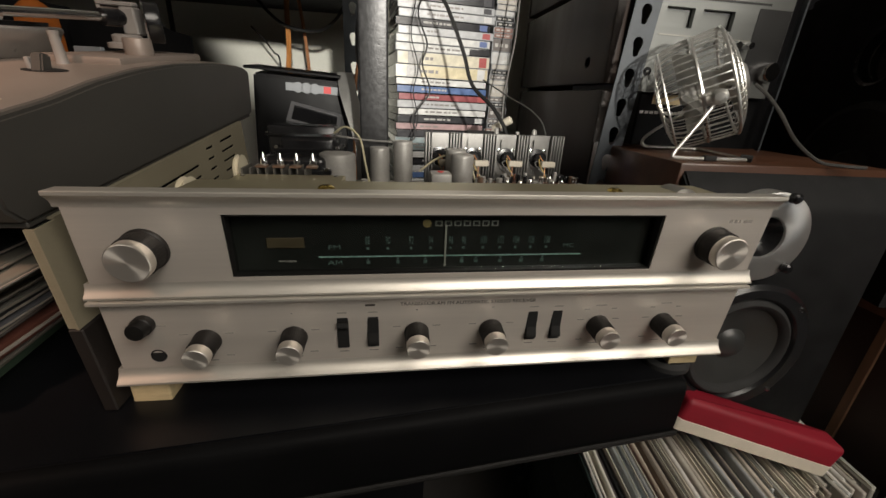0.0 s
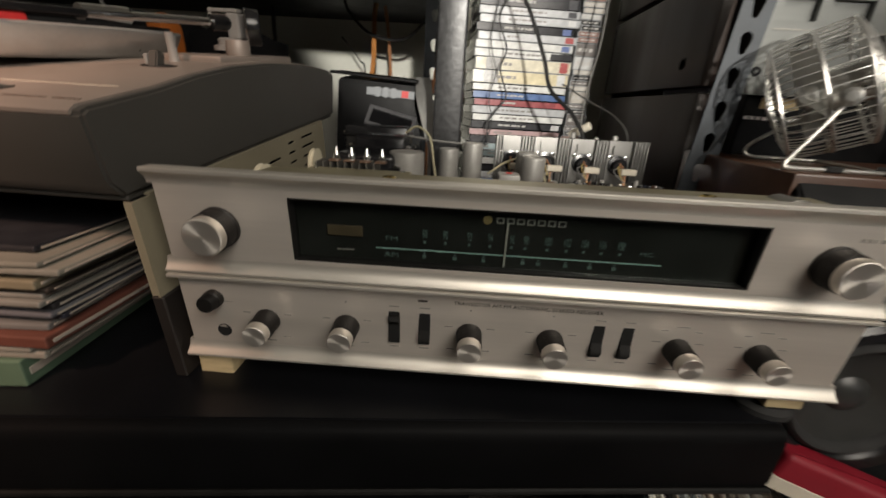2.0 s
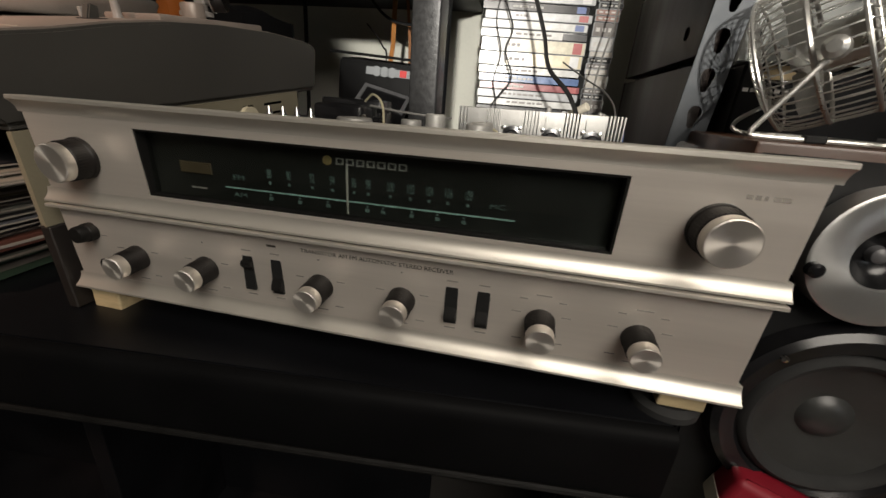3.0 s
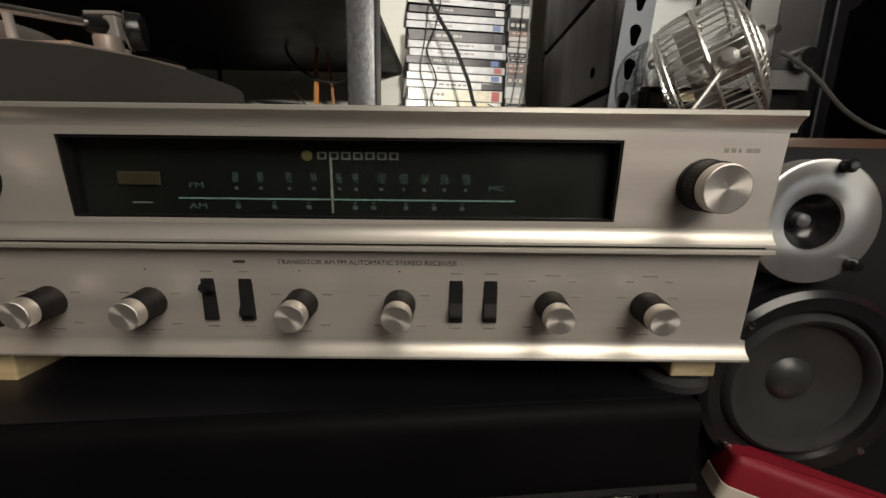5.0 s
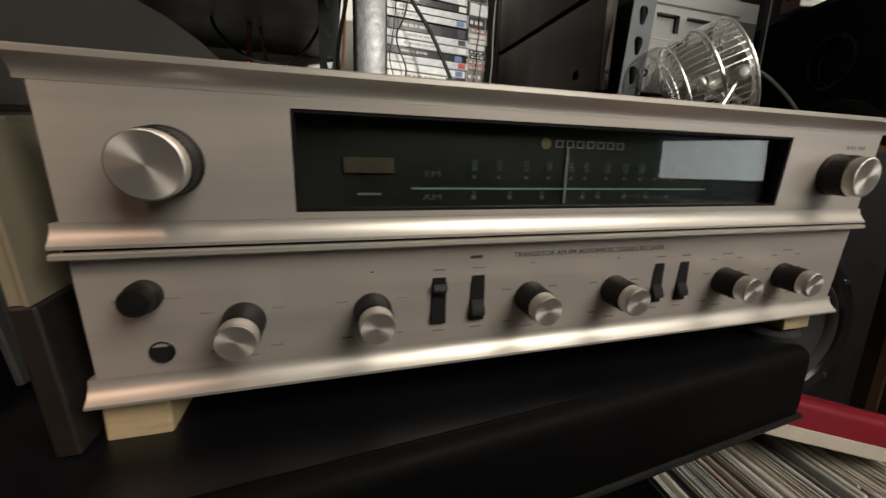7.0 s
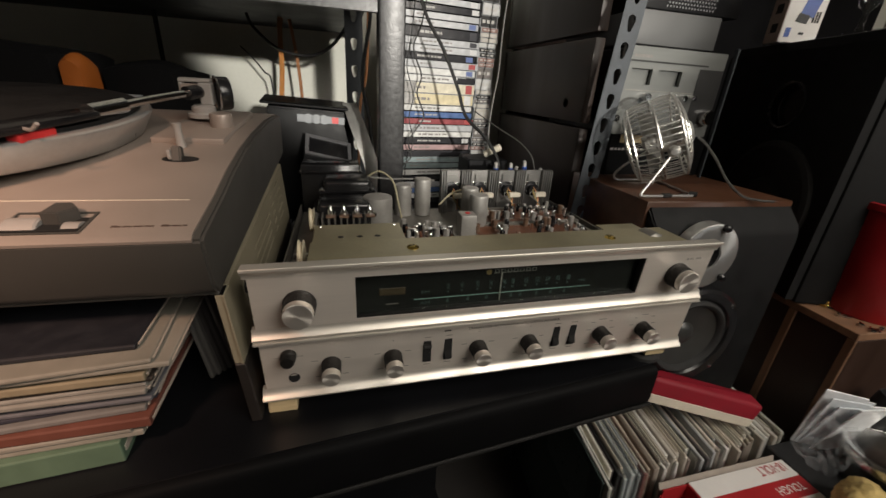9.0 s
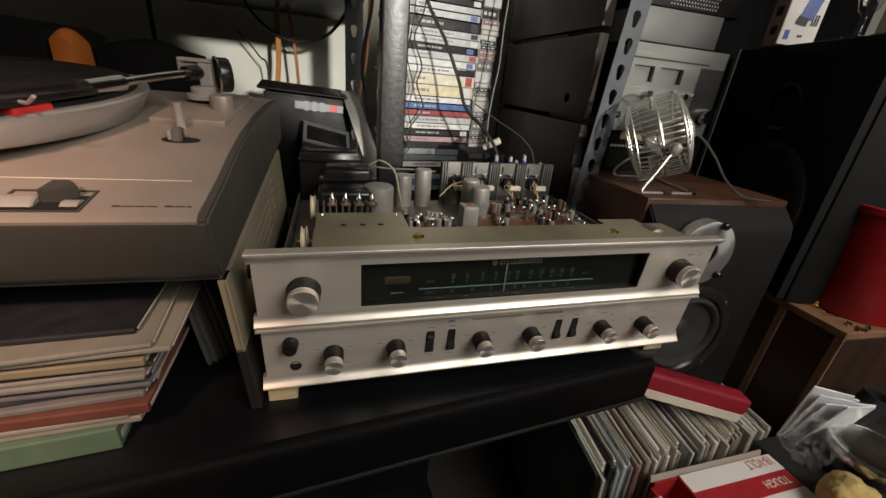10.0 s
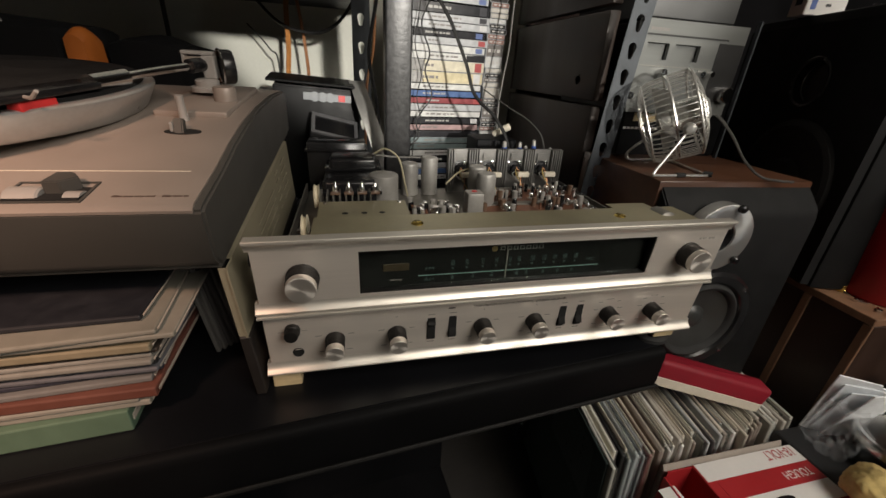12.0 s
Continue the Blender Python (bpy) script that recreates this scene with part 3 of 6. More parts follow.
    for i in range(4):
        x = -0.150 + i * 0.014
        part("trimmer", lathe([(0.003, 0), (0.003, 0.006), (0.0022, 0.0075), (0.001, 0.012), (0, 0.0125)], 12, pose(x, 0.152, 0.1301)), M["chrome"], rc, "bright trimmer screw", True)
        part("trimmer_plate", box(x - 0.005, x + 0.005, 0.142, 0.150, 0.1301, 0.1320, 0.0005, 1), M["resist"], rc)
    # transformers
    for x0, x1, y0, y1, z1 in ((-0.166, -0.104, 0.190, 0.238, 0.132), (-0.160, -0.100, 0.246, 0.296, 0.146)):
        t = part("transformer", box(x0, x1, y0, y1, 0.0885, z1, 0.005, 3), M["tranny"], rc, "glossy black transformer shroud", True)
        part("core_flange", box(x0 - 0.006, x1 + 0.006, y0 - 0.003, y1 + 0.003, z1 - 0.016, z1 - 0.012, 0.0005, 1), M["tranny"], t)
        for x in (x0 - 0.002, x1 + 0.002):
            part("flange_bolt", lathe([(0.0032, 0), (0.0032, 0.002), (0.0015, 0.003), (0, 0.003)], 6, pose(x, y0 - 0.0005, z1 - 0.012)), M["chrome"], t, "bright bolt head")
    # capacitors
    for x, y, r, z in ((-0.094, 0.213, 0.0185, 0.1345), (-0.052, 0.278, 0.0122, 0.1335), (-0.023, 0.279, 0.0118, 0.1415), (0.036, 0.237, 0.0118, 0.1380), (0.037, 0.201, 0.0122, 0.1375)):
        k = part("capacitor_can", lathe([(r, 0.0885), (r, 0.0905), (r * 0.97, 0.092), (r, 0.094), (r, z - 0.003), (r * 0.97, z - 0.0008), (r * 0.90, z)], 32, pose(x, y, 0)), M["capgrey"], rc, "dull grey electrolytic capacitor can", True)
        part("can_top", lathe([(r * 0.90, z + 0.0001), (r * 0.86, z - 0.0006), (0, z - 0.0006)], 32, pose(x, y, 0), cap=False), M["captop"], k, "pale fibre disc", True)
    part("coil_can", box(-0.0015, 0.0185, 0.150, 0.170, 0.0885, 0.1260, 0.002, 2, pose(0, 0, 0)), M["capgrey"], rc, "square aluminium coil can", True)
    part("coil_core", lathe([(0.003, 0), (0.003, 0.0008), (0, 0.0008)], 14, pose(0.0085, 0.160, 0.1260)), M["redlabel"], rc)
    # circuit boards with parts
    for x0, x1, y0, y1 in ((-0.072, -0.006, 0.142, 0.192), (0.022, 0.178, 0.135, 0.192), (0.050, 0.185, 0.200, 0.262)):
        bd = part("circuit_board", box(x0, x1, y0, y1, 0.0950, 0.0966), M["pcb"], rc, "brown phenolic circuit board")
        part("board_frame", holed([x0 - 0.004, x0 + 0.001, x1 - 0.001, x1 + 0.004], [y0 - 0.004, y0 + 0.001, y1 - 0.001, y1 + 0.004], {(1, 1)}, 0.0055, pose(0, 0, 0.0990, -90)), M["greysteel"], bd)
        for i in range(46):
            x, y = rng.uniform(x0 + 0.004, x1 - 0.004), rng.uniform(y0 + 0.004, y1 - 0.004)
            kind = rng.random()
            if kind < 0.35:
                h, r = rng.uniform(0.008, 0.017), rng.uniform(0.0022, 0.0042)
                part("small_capacitor", lathe([(r, 0), (r, h - 0.0006), (r * 0.85, h), (0, h)], 12, pose(x, y, 0.0966)), rng.choice((M["capgrey"], M["chrome"], M["resist"], M["tranny"], M["capgrey"])), bd, "", True)
            elif kind < 0.7:
                h = rng.uniform(0.006, 0.011)
                part("resistor", lathe([(0.0002, -0.0002), (0.0016, 0), (0.0017, 0.002), (0.0014, 0.004), (0.0016, 0.0075), (0, 0.0077)], 8, pose(x, y, 0.0966 + 0.003, rng.choice((0, 90)), rng.uniform(-15, 15), rng.uniform(0, 180))), rng.choice((M["resist"], M["captop"], M["pcb"])), bd, "", True)
            else:
                part("transistor", lathe([(0.0038, 0), (0.0038, 0.001), (0.003, 0.0014), (0.003, 0.007), (0.0024, 0.008), (0, 0.008)], 14, pose(x, y, 0.0966 + 0.004)), rng.choice((M["chrome"], M["tranny"])), bd, "", True)
    part("paper_tag", box(0.140, 0.188, 0.072, 0.094, 0.1285, 0.1292, 0, 1, pose(0, 0, 0)), M["olive"], rc)
    part("pale_block", box(0.165, 0.186, 0.100, 0.116, 0.1005, 0.118, 0.001, 1), M["creamplastic"], rc, "pale plastic block")
    # finned heat sink with output transistors
    hs = part("heat_sink", box(0.004, 0.184, 0.283, 0.287, 0.0885, 0.1525, 0.0005, 1), M["sink"], rc, "anodised aluminium finned heat sink")
    for g, n in ((0.0045, 3), (0.0350, 5), (0.0785, 5), (0.1220, 5), (0.1665, 5)):
        for k in range(n):
            x = g + k * 0.0036
            part("fin", box(x, x + 0.0014, 0.2752, 0.2829, 0.089, 0.1525, 0, 1), M["sink"], hs)
    for x in (0.020, 0.0635, 0.107, 0.150):
        tr = part("power_transistor", lathe([(0.0115, 0), (0.0115, 0.002), (0.0075, 0.0025), (0.0075, 0.008), (0.006, 0.0095), (0, 0.0095)], 20, pose(x + 0.002, 0.2828, 0.124, 90)), M["tranny"], hs, "black metal-can power transistor", True)
        for dx, dz in ((-0.008, 0.009), (0.010, 0.009)):
            part("mounting_screw", lathe([(0.0026, 0), (0.0024, 0.002), (0, 0.0026)], 10, pose(x + dx, 0.2826, 0.124 + dz, 90)), M["chrome"], tr, "", True)
        part("solder_tag", box(x - 0.006, x + 0.006, 0.2795, 0.2800, 0.136, 0.147, 0, 1, None), M["sink"], tr)
        part("power_resistor", box(x + 0.001, x + 0.019, 0.262, 0.270, 0.115, 0.122, 0.001, 1, None), M["creamplastic"], hs, "cream ceramic power resistor")
        for j in range(3):
            part("lead_wire", tube([(x + 0.002 * j, 0.276, 0.130 - 0.004 * j), (x + 0.006 - 0.006 * j, 0.266, 0.118), (x + 0.004 + 0.005 * j, 0.256, 0.100)], 0.0007, 5), (M["copper"], M["sponge"], M["greycable"])[j], hs)
    # loose wiring
    for pts, mm in (([(-0.102, 0.26, 0.150), (-0.088, 0.25, 0.158), (-0.072, 0.235, 0.148), (-0.066, 0.225, 0.120), (-0.060, 0.222, 0.092)], "sponge2"), ([(-0.100, 0.27, 0.146), (-0.070, 0.275, 0.142), (-0.038, 0.288, 0.139), (-0.005, 0.281, 0.138)], "greycable"), ([(-0.005, 0.25, 0.11), (0.02, 0.262, 0.125), (0.05, 0.25, 0.130), (0.062, 0.235, 0.098)], "sponge2")):
        part("hookup_wire", tube(pts, 0.0012, 6), M[mm], rc)
    # side rails and feet
    for x in (-0.196, 0.194):
        part("side_rail", box(x, x + 0.0018, 0.010, 0.300, 0.021, 0.100, 0.0004, 1), M["greysteel"], rc)
    part("dial_lamp_bracket", lathe([(0.012, 0), (0.012, 0.018), (0.009, 0.021), (0, 0.021)], 20, pose(0.168, 0.052, 0.128, 90, 0, 0)), M["greysteel"], rc, "", True)
    for x0, x1, z0 in ((-0.206, -0.183, 0.0005), (0.172, 0.196, 0.0075)):
        part("foot_block", box(x0, x1, 0.0095, 0.048, z0, 0.0190, 0.0012, 2), M["wood_foot"], rc, "pale wooden block foot")
    part("rubber_pad", lathe([(0.019, 0.0), (0.019, 0.004), (0.016, 0.0072), (0, 0.0072)], 28, pose(0.182, 0.026, -0.0016)), M["rubber"], rc, "black rubber pad", True)
    return rc


M["cap"] = M["steelcap"]
# Near-black colour puts the shade inside sockets, wells and slots into the material.
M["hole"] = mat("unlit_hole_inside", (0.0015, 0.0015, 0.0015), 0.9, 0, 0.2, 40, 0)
M["capt"] = mat("faded_caption_print", (0.30, 0.275, 0.245), 0.55, 0.2, 0.1, 100, 0)
M["whitepl"] = mat("aged_pale_plastic", (0.58, 0.53, 0.40), 0.45, 0, 0.1, 60, 0.03)
M["tranny"] = mat("gloss_black_enamel", (0.010, 0.010, 0.011), 0.22, 0, 0.3, 40, 0.1, 300)
M["sponge2"] = mat("pale_yellow_wire", (0.42, 0.38, 0.25), 0.5, 0, 0.15, 60, 0)
M["resist"] = mat("brown_resistor", (0.13, 0.078, 0.05), 0.5, 0, 0.2, 100, 0)
receiver()


# ---- steel cover used as a bridge, with records inside and the turntable on top ----
def cover():
    ob = thing("receiver_cover", "beige painted steel cover with vent slots, standing as a bridge", "metal cover")
    lift = lambda y, z: z * (1 + 0.272 * max(y, 0) / 0.31)

    def bent(bm):
        for v in bm.verts:
            v.co.x += (0.0035 - 0.0105 * min(v.co.z, 0.12) / 0.12) if v.co.x > -0.3 else 0.0
            v.co.z = lift(v.co.y, v.co.z)
        return bm

    ys = [0.0, 0.100, 0.185, 0.205, 0.222, 0.240, 0.275, 0.310]
    zs = [0.0600, 0.072]
    for k in range(5):
        z = 0.072 + k * 0.0085
        zs += [z + 0.0061, z + 0.0085]
    zs.append(0.1195)
    zs = zs[:1] + sorted(set(zs[1:]))
    holes = set()
    for j, z in enumerate(zs[:-1]):
        if abs((zs[j + 1] - z) - 0.0024) < 0.0003 and z > 0.07:
            k = round((z - 0.0781) / 0.0085)
            if k < 4:
                holes.add((1, j))
            holes |= {(3, j), (5, j)}
    side = holed(ys, zs, holes, 0.0014, pose(0, 0, 0, 0, 0, 90))
    side.transform(pose(-0.2115, 0.0, 0))
    part("side", bent(side), M["beige"], ob)
    part("top", bent(box(-0.622, -0.2115, 0.014, 0.310, 0.1196, 0.1210)), M["beige"], ob)
    part("far_side", bent(box(-0.6234, -0.622, 0.0, 0.310, 0.0005, 0.1210)), M["beige"], ob)
    # Dark sheet, added so the vent slots read as shaded inside.
    part("slot_shade_sheet", bent(box(-0.2185, -0.2150, 0.004, 0.306, 0.0602, 0.1190)), M["slotshade"], ob, "dark sheet added behind the vent slots for the shade inside")
    part("front_flange", bent(box(-0.2180, -0.2130, 0.0015, 0.0029, 0.0600, 0.1190)), M["beige"], ob)
    # Below 60 mm the cover side is drawn as a separate dark board.
    part("lower_side_board", bent(box(-0.2185, -0.2105, 0.0005, 0.306, 0.0005, 0.0596, 0.0008, 1)), M["lowerside"], ob, "dark board below the cover side")
    part("rubber_grommet", lathe([(0.002, 0), (0.006, 0), (0.0065, 0.001), (0.005, 0.002), (0.002, 0.002)], 18, pose(-0.2112, 0.030, 0.112, 0, 90, 0)), M["rubber"], ob, "black rubber grommet", True)


M["slotshade"] = mat("inside_shade_black", (0.006, 0.006, 0.006), 0.95, 0, 0.3, 60, 0.3, 500, 0.1)
M["lowerside"] = mat("near_black_board", (0.009, 0.007, 0.006), 0.5, 0, 0.3, 12, 0.1, 300)
cover()


def turntable():
    ob = thing("turntable", "silver and dark grey record turntable without its lid", "turntable", pose(-0.220, -0.004, 0.1225, 6.0, 0, 0))
    W = -0.435
    outline = [(0.004, 0.0), (-0.004, 0.010), (-0.0065, 0.046), (-0.002, 0.0485), (0.05, 0.0535), (0.09, 0.0595), (0.14, 0.0640), (0.20, 0.0655), (0.28, 0.0630), (0.355, 0.0560), (0.372, 0.0520), (0.376, 0.0465), (0.366, 0.0)]
    part("plinth", prism(outline, W, 0.0, bevel=0.0018), M["ttgrey"], ob, "dark grey plinth", True)
    top = [(y, z) for y, z in outline[2:11]]
    strip = [(y, z + 0.0012) for y, z in top] + [(y, z - 0.001) for y, z in reversed(top)]
    strip[0] = (-0.0068, 0.0470)
    part("top_plate", prism(strip, W + 0.003, -0.006), M["ttsilver"], ob, "satin silver top plate", True)
    # Cream strip puts the bright glint along the groove into colour.
    part("plate_groove", box(W + 0.01, -0.020, 0.0425, 0.0432, 0.0525, 0.05425, 0, 1), M["creamplastic"], ob)
    part("bottom_tray", box(W + 0.004, -0.002, 0.006, 0.362, -0.0035, 0.0, 0.0008, 1), M["ttgrey"], ob)
    ctrl = part("speed_control", holed([-0.1085, -0.1070, -0.0675, -0.0660], [0.0000, 0.0015, 0.0245, 0.026], {(1, 1)}, 0.0012, pose(0, 0, 0.0507, -84.5)), M["ttgrey"], ob, "speed control recess with lever")
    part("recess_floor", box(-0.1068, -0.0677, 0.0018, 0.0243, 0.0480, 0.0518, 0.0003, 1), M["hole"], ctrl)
    part("speed_roller", lathe([(0.0, 0), (0.0085, 0.0), (0.0095, 0.001), (0.0095, 0.0165), (0.0085, 0.0175), (0, 0.0175)], 32, pose(-0.1062, 0.0105, 0.0460, 0, 90, 0)), M["whiteplastic"], ctrl, "pale speed roller", True)
    part("small_roller", lathe([(0.0, 0), (0.0075, 0.0), (0.0075, 0.0085), (0, 0.0085)], 28, pose(-0.0765, 0.0085, 0.0460, 0, 90, 0)), M["whiteplastic"], ctrl, "pale narrow roller", True)
    arrow = bmesh.new()
    base = [(-0.0880, 0.0100), (-0.0790, 0.0100), (-0.0725, 0.0185), (-0.0790, 0.0265), (-0.0880, 0.0265)]
    lo_ = [arrow.verts.new((x, y, 0.0500)) for x, y in base]
    hi_ = [arrow.verts.new((x, y, 0.0595)) for x, y in base]
    arrow.faces.new(lo_[::-1])
    arrow.faces.new(hi_)
    for k in range(5):
        arrow.faces.new((lo_[k], lo_[(k + 1) % 5], hi_[(k + 1) % 5], hi_[k]))
    bmesh.ops.bevel(arrow, geom=arrow.edges, offset=0.0006, segments=2, affect="EDGES")
    part("control_lever", arrow, M["ttgrey"], ctrl, "dark grey arrow-shaped lever", True)
    for i, w in enumerate((0.0030, 0.0022, 0.0028, 0.0022, 0.0030, 0.0022, 0.0026, 0.0022, 0.0, 0.0034, 0.0022, 0.0028, 0.0022, 0.0026)):
        if w:
            part("name_bar", box(-0.0530 + i * 0.0030, -0.0530 + i * 0.0030 + w, 0.0066, 0.0082 + (0.0008 if i in (0, 9) else 0), 0.0495, 0.05085, 0, 1), M["scriptbrown"], ob)
    pm = pose(-0.236, 0.155, 0.064)
    pl = part("platter", lathe([(0.132, 0.0), (0.140, 0.001), (0.1425, 0.003), (0.1515, 0.0195), (0.1515, 0.0215), (0.150, 0.0228), (0.146, 0.023), (0, 0.022)], 96, pm), M["platter"], ob, "cast aluminium platter with a polished rim", True)
    part("mat", lathe([(0.143, 0.0232), (0.143, 0.026), (0.05, 0.0265), (0, 0.0262)], 72, pm), M["baffle"], pl, "black rubber platter mat", True)
    part("spindle", lathe([(0.0036, 0.026), (0.0036, 0.038), (0.002, 0.041), (0, 0.0415)], 14, pm), M["chrome"], pl, "", True)
    base = part("tonearm_base", box(-0.080, -0.020, 0.152, 0.292, 0.0630, 0.0705, 0.002, 2), M["ttsilver"], ob, "raised tonearm base plate", True)
    part("arm_post", lathe([(0.016, 0.0), (0.016, 0.004), (0.0115, 0.005), (0.0115, 0.010), (0.009, 0.0115), (0, 0.0115)], 28, pose(-0.056, 0.235, 0.074)), M["whiteplastic"], base, "pale tonearm pillar", True)
    yoke = bmesh.new()
    box(-0.076, -0.046, 0.236, 0.246, 0.1075, 0.1110, 0.0008, 1, None, yoke)
    box(-0.076, -0.0725, 0.236, 0.246, 0.0955, 0.1073, 0.0008, 1, None, yoke)
    box(-0.0585, -0.0460, 0.236, 0.250, 0.0850, 0.1073, 0.0012, 1, None, yoke)
    part("bearing_yoke", yoke, M["whiteplastic"], base, "pale open bearing bracket")
    part("bearing_drum", lathe([(0.0, 0), (0.0070, 0), (0.0075, 0.001), (0.0075, 0.015), (0, 0.016)], 24, pose(-0.0735, 0.2375, 0.0985, 0, 90, 12)), M["ttsilver"], base, "dull silver bearing drum", True)
    part("counterweight", lathe([(0.004, 0), (0.0155, 0.0005), (0.0170, 0.002), (0.0170, 0.011), (0.0160, 0.013), (0, 0.013)], 36, pose(-0.0445, 0.248, 0.096, 0, 90, 25)), M["tranny"], base, "black counterweight with bright rim", True)
    part("weight_ring", tube([(0.0172 * math.cos(a), 0.0172 * math.sin(a), 0.0) for a in [2 * math.pi * i / 36 for i in range(36)]], 0.0010, 6, None, 1, True, pose(-0.0440, 0.2482, 0.096, 0, 90, 25), False), M["chrome"], base)
    arm = part("tonearm", tube([(-0.060, 0.236, 0.0985), (-0.078, 0.200, 0.0975), (-0.090, 0.170, 0.0965), (-0.0985, 0.1440, 0.0955)], 0.0036, 12), M["chrome"], ob, "chrome tonearm tube", True)
    part("arm_collar", tube([(-0.0945, 0.1560, 0.0960), (-0.1050, 0.1240, 0.0950)], 0.0066, 20, smooth_line=False), M["chrome"], arm, "thick polished headshell collar", True)
    part("arm_stub", tube([(-0.0585, 0.2390, 0.0985), (-0.0660, 0.2240, 0.0980)], 0.0068, 18, smooth_line=False), M["tranny"], arm, "black pivot sleeve", True)
    turn = pose(-0.1050, 0.1240, 0.0950, 0, 0, -108)
    part("headshell", box(0.0, 0.078, -0.0105, 0.0105, -0.0030, 0.0025, 0.0015, 2, turn), M["tranny"], arm, "black headshell", True)
    part("cartridge", box(0.036, 0.062, -0.0080, 0.0085, -0.0125, -0.0032, 0.0015, 2, turn), M["redlabel"], arm, "red phono cartridge", True)
    part("finger_lift", tube([(0.058, 0.0105, 0.0), (0.062, 0.020, 0.001), (0.064, 0.028, 0.006)], 0.0012, 8, m=turn), M["whiteplastic"], arm, "pale finger lift", True)
    part("arm_rest", lathe([(0.0045, 0), (0.0036, 0.003), (0.0030, 0.019), (0.0034, 0.022), (0, 0.022)], 16, pose(-0.052, 0.141, 0.0640)), M["whiteplastic"], ob, "pale arm rest post", True)
    cue = part("cue_lever", prism([(0.1065, 0.0605), (0.1165, 0.0605), (0.1195, 0.0715), (0.1120, 0.0735)], -0.0500, -0.0430, bevel=0.001), M["ttgrey"], ob, "grey cueing lever", True)
    part("cue_slot", lathe([(0, 0), (0.0125, 0), (0.0125, 0.0006), (0, 0.0006)], 28, pose(-0.0445, 0.112, 0.0625, 4.5) @ Matrix.Diagonal((1.1, 0.52, 1, 1))), M["hole"], cue)
    part("cue_tip", box(-0.0530, -0.0502, 0.1090, 0.1170, 0.0630, 0.0705, 0.0006, 1), M["whiteplastic"], cue, "pale lever tip")
    part("antiskate_dial", lathe([(0.0105, 0), (0.0105, 0.0115), (0.0095, 0.013), (0, 0.013)], 28, pose(-0.0330, 0.205, 0.0706)), M["ttsilver"], base, "", True)
    for x in (-0.05, -0.38):
        for y in (0.05, 0.27):
            part("foot", lathe([(0.016, -0.0002), (0.018, 0.0005), (0.018, 0.003), (0, 0.003)], 20, pose(x, y, -0.0062)), M["rubber"], ob, "", True)


turntable()


def flat_sleeves():
    rng = random.Random(11)
    spec = [  # bottom up: thickness, colour, right end, front, turn
        (0.0195, (0.20, 0.38, 0.22), -0.291, -0.020, 7), (0.0055, (0.62, 0.57, 0.46), -0.277, -0.016, 6), (0.0045, (0.58, 0.53, 0.43), -0.279, -0.018, 6),
        (0.0085, (0.36, 0.085, 0.04), -0.274, -0.014, 6), (0.005, (0.36, 0.34, 0.32), -0.268, -0.016, 7), (0.0045, (0.06, 0.06, 0.10), -0.262, -0.012, 7),
        (0.004, (0.26, 0.26, 0.30), -0.270, -0.015, 6), (0.005, (0.05, 0.045, 0.05), -0.262, -0.010, 8), (0.0045, (0.50, 0.47, 0.40), -0.264, -0.014, 7),
        (0.004, (0.55, 0.52, 0.45), -0.268, -0.013, 5), (0.004, (0.10, 0.07, 0.05), -0.264, -0.016, 6), (0.0065, (0.56, 0.45, 0.25), -0.268, -0.018, 6),
        (0.0035, (0.48, 0.42, 0.32), -0.272, -0.014, 9), (0.0045, (0.58, 0.53, 0.42), -0.252, -0.016, 8), (0.004, (0.50, 0.46, 0.36), -0.256, -0.014, 8), (0.0045, (0.02, 0.022, 0.035), -0.270, -0.012, 7)]
    z = 0.0006
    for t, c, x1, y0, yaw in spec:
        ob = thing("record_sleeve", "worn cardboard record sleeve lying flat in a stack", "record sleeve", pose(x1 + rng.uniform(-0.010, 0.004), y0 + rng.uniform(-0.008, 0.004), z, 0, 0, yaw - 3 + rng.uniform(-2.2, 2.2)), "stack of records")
        # Jacket colours cut to a third, putting the shade on the stack into them.
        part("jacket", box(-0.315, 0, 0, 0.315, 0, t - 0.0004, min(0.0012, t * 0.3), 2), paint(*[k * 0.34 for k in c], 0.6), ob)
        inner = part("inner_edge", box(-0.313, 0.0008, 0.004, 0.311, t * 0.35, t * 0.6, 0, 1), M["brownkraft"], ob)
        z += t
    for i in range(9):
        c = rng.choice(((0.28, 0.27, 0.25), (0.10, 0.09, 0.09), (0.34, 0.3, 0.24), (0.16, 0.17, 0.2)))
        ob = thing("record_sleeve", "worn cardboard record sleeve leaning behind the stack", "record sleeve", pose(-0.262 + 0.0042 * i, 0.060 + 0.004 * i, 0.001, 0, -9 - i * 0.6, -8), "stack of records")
        # Leaning jackets take a similar darkening in colour.
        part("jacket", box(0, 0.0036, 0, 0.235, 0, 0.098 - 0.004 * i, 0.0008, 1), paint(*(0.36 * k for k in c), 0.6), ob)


flat_sleeves()


# ---- things behind the turntable ----
M["fabric"] = mat("black_fabric", (0.0035, 0.0035, 0.004), 0.9, 0, 0.3, 60, 0.4, 700, 0.15)


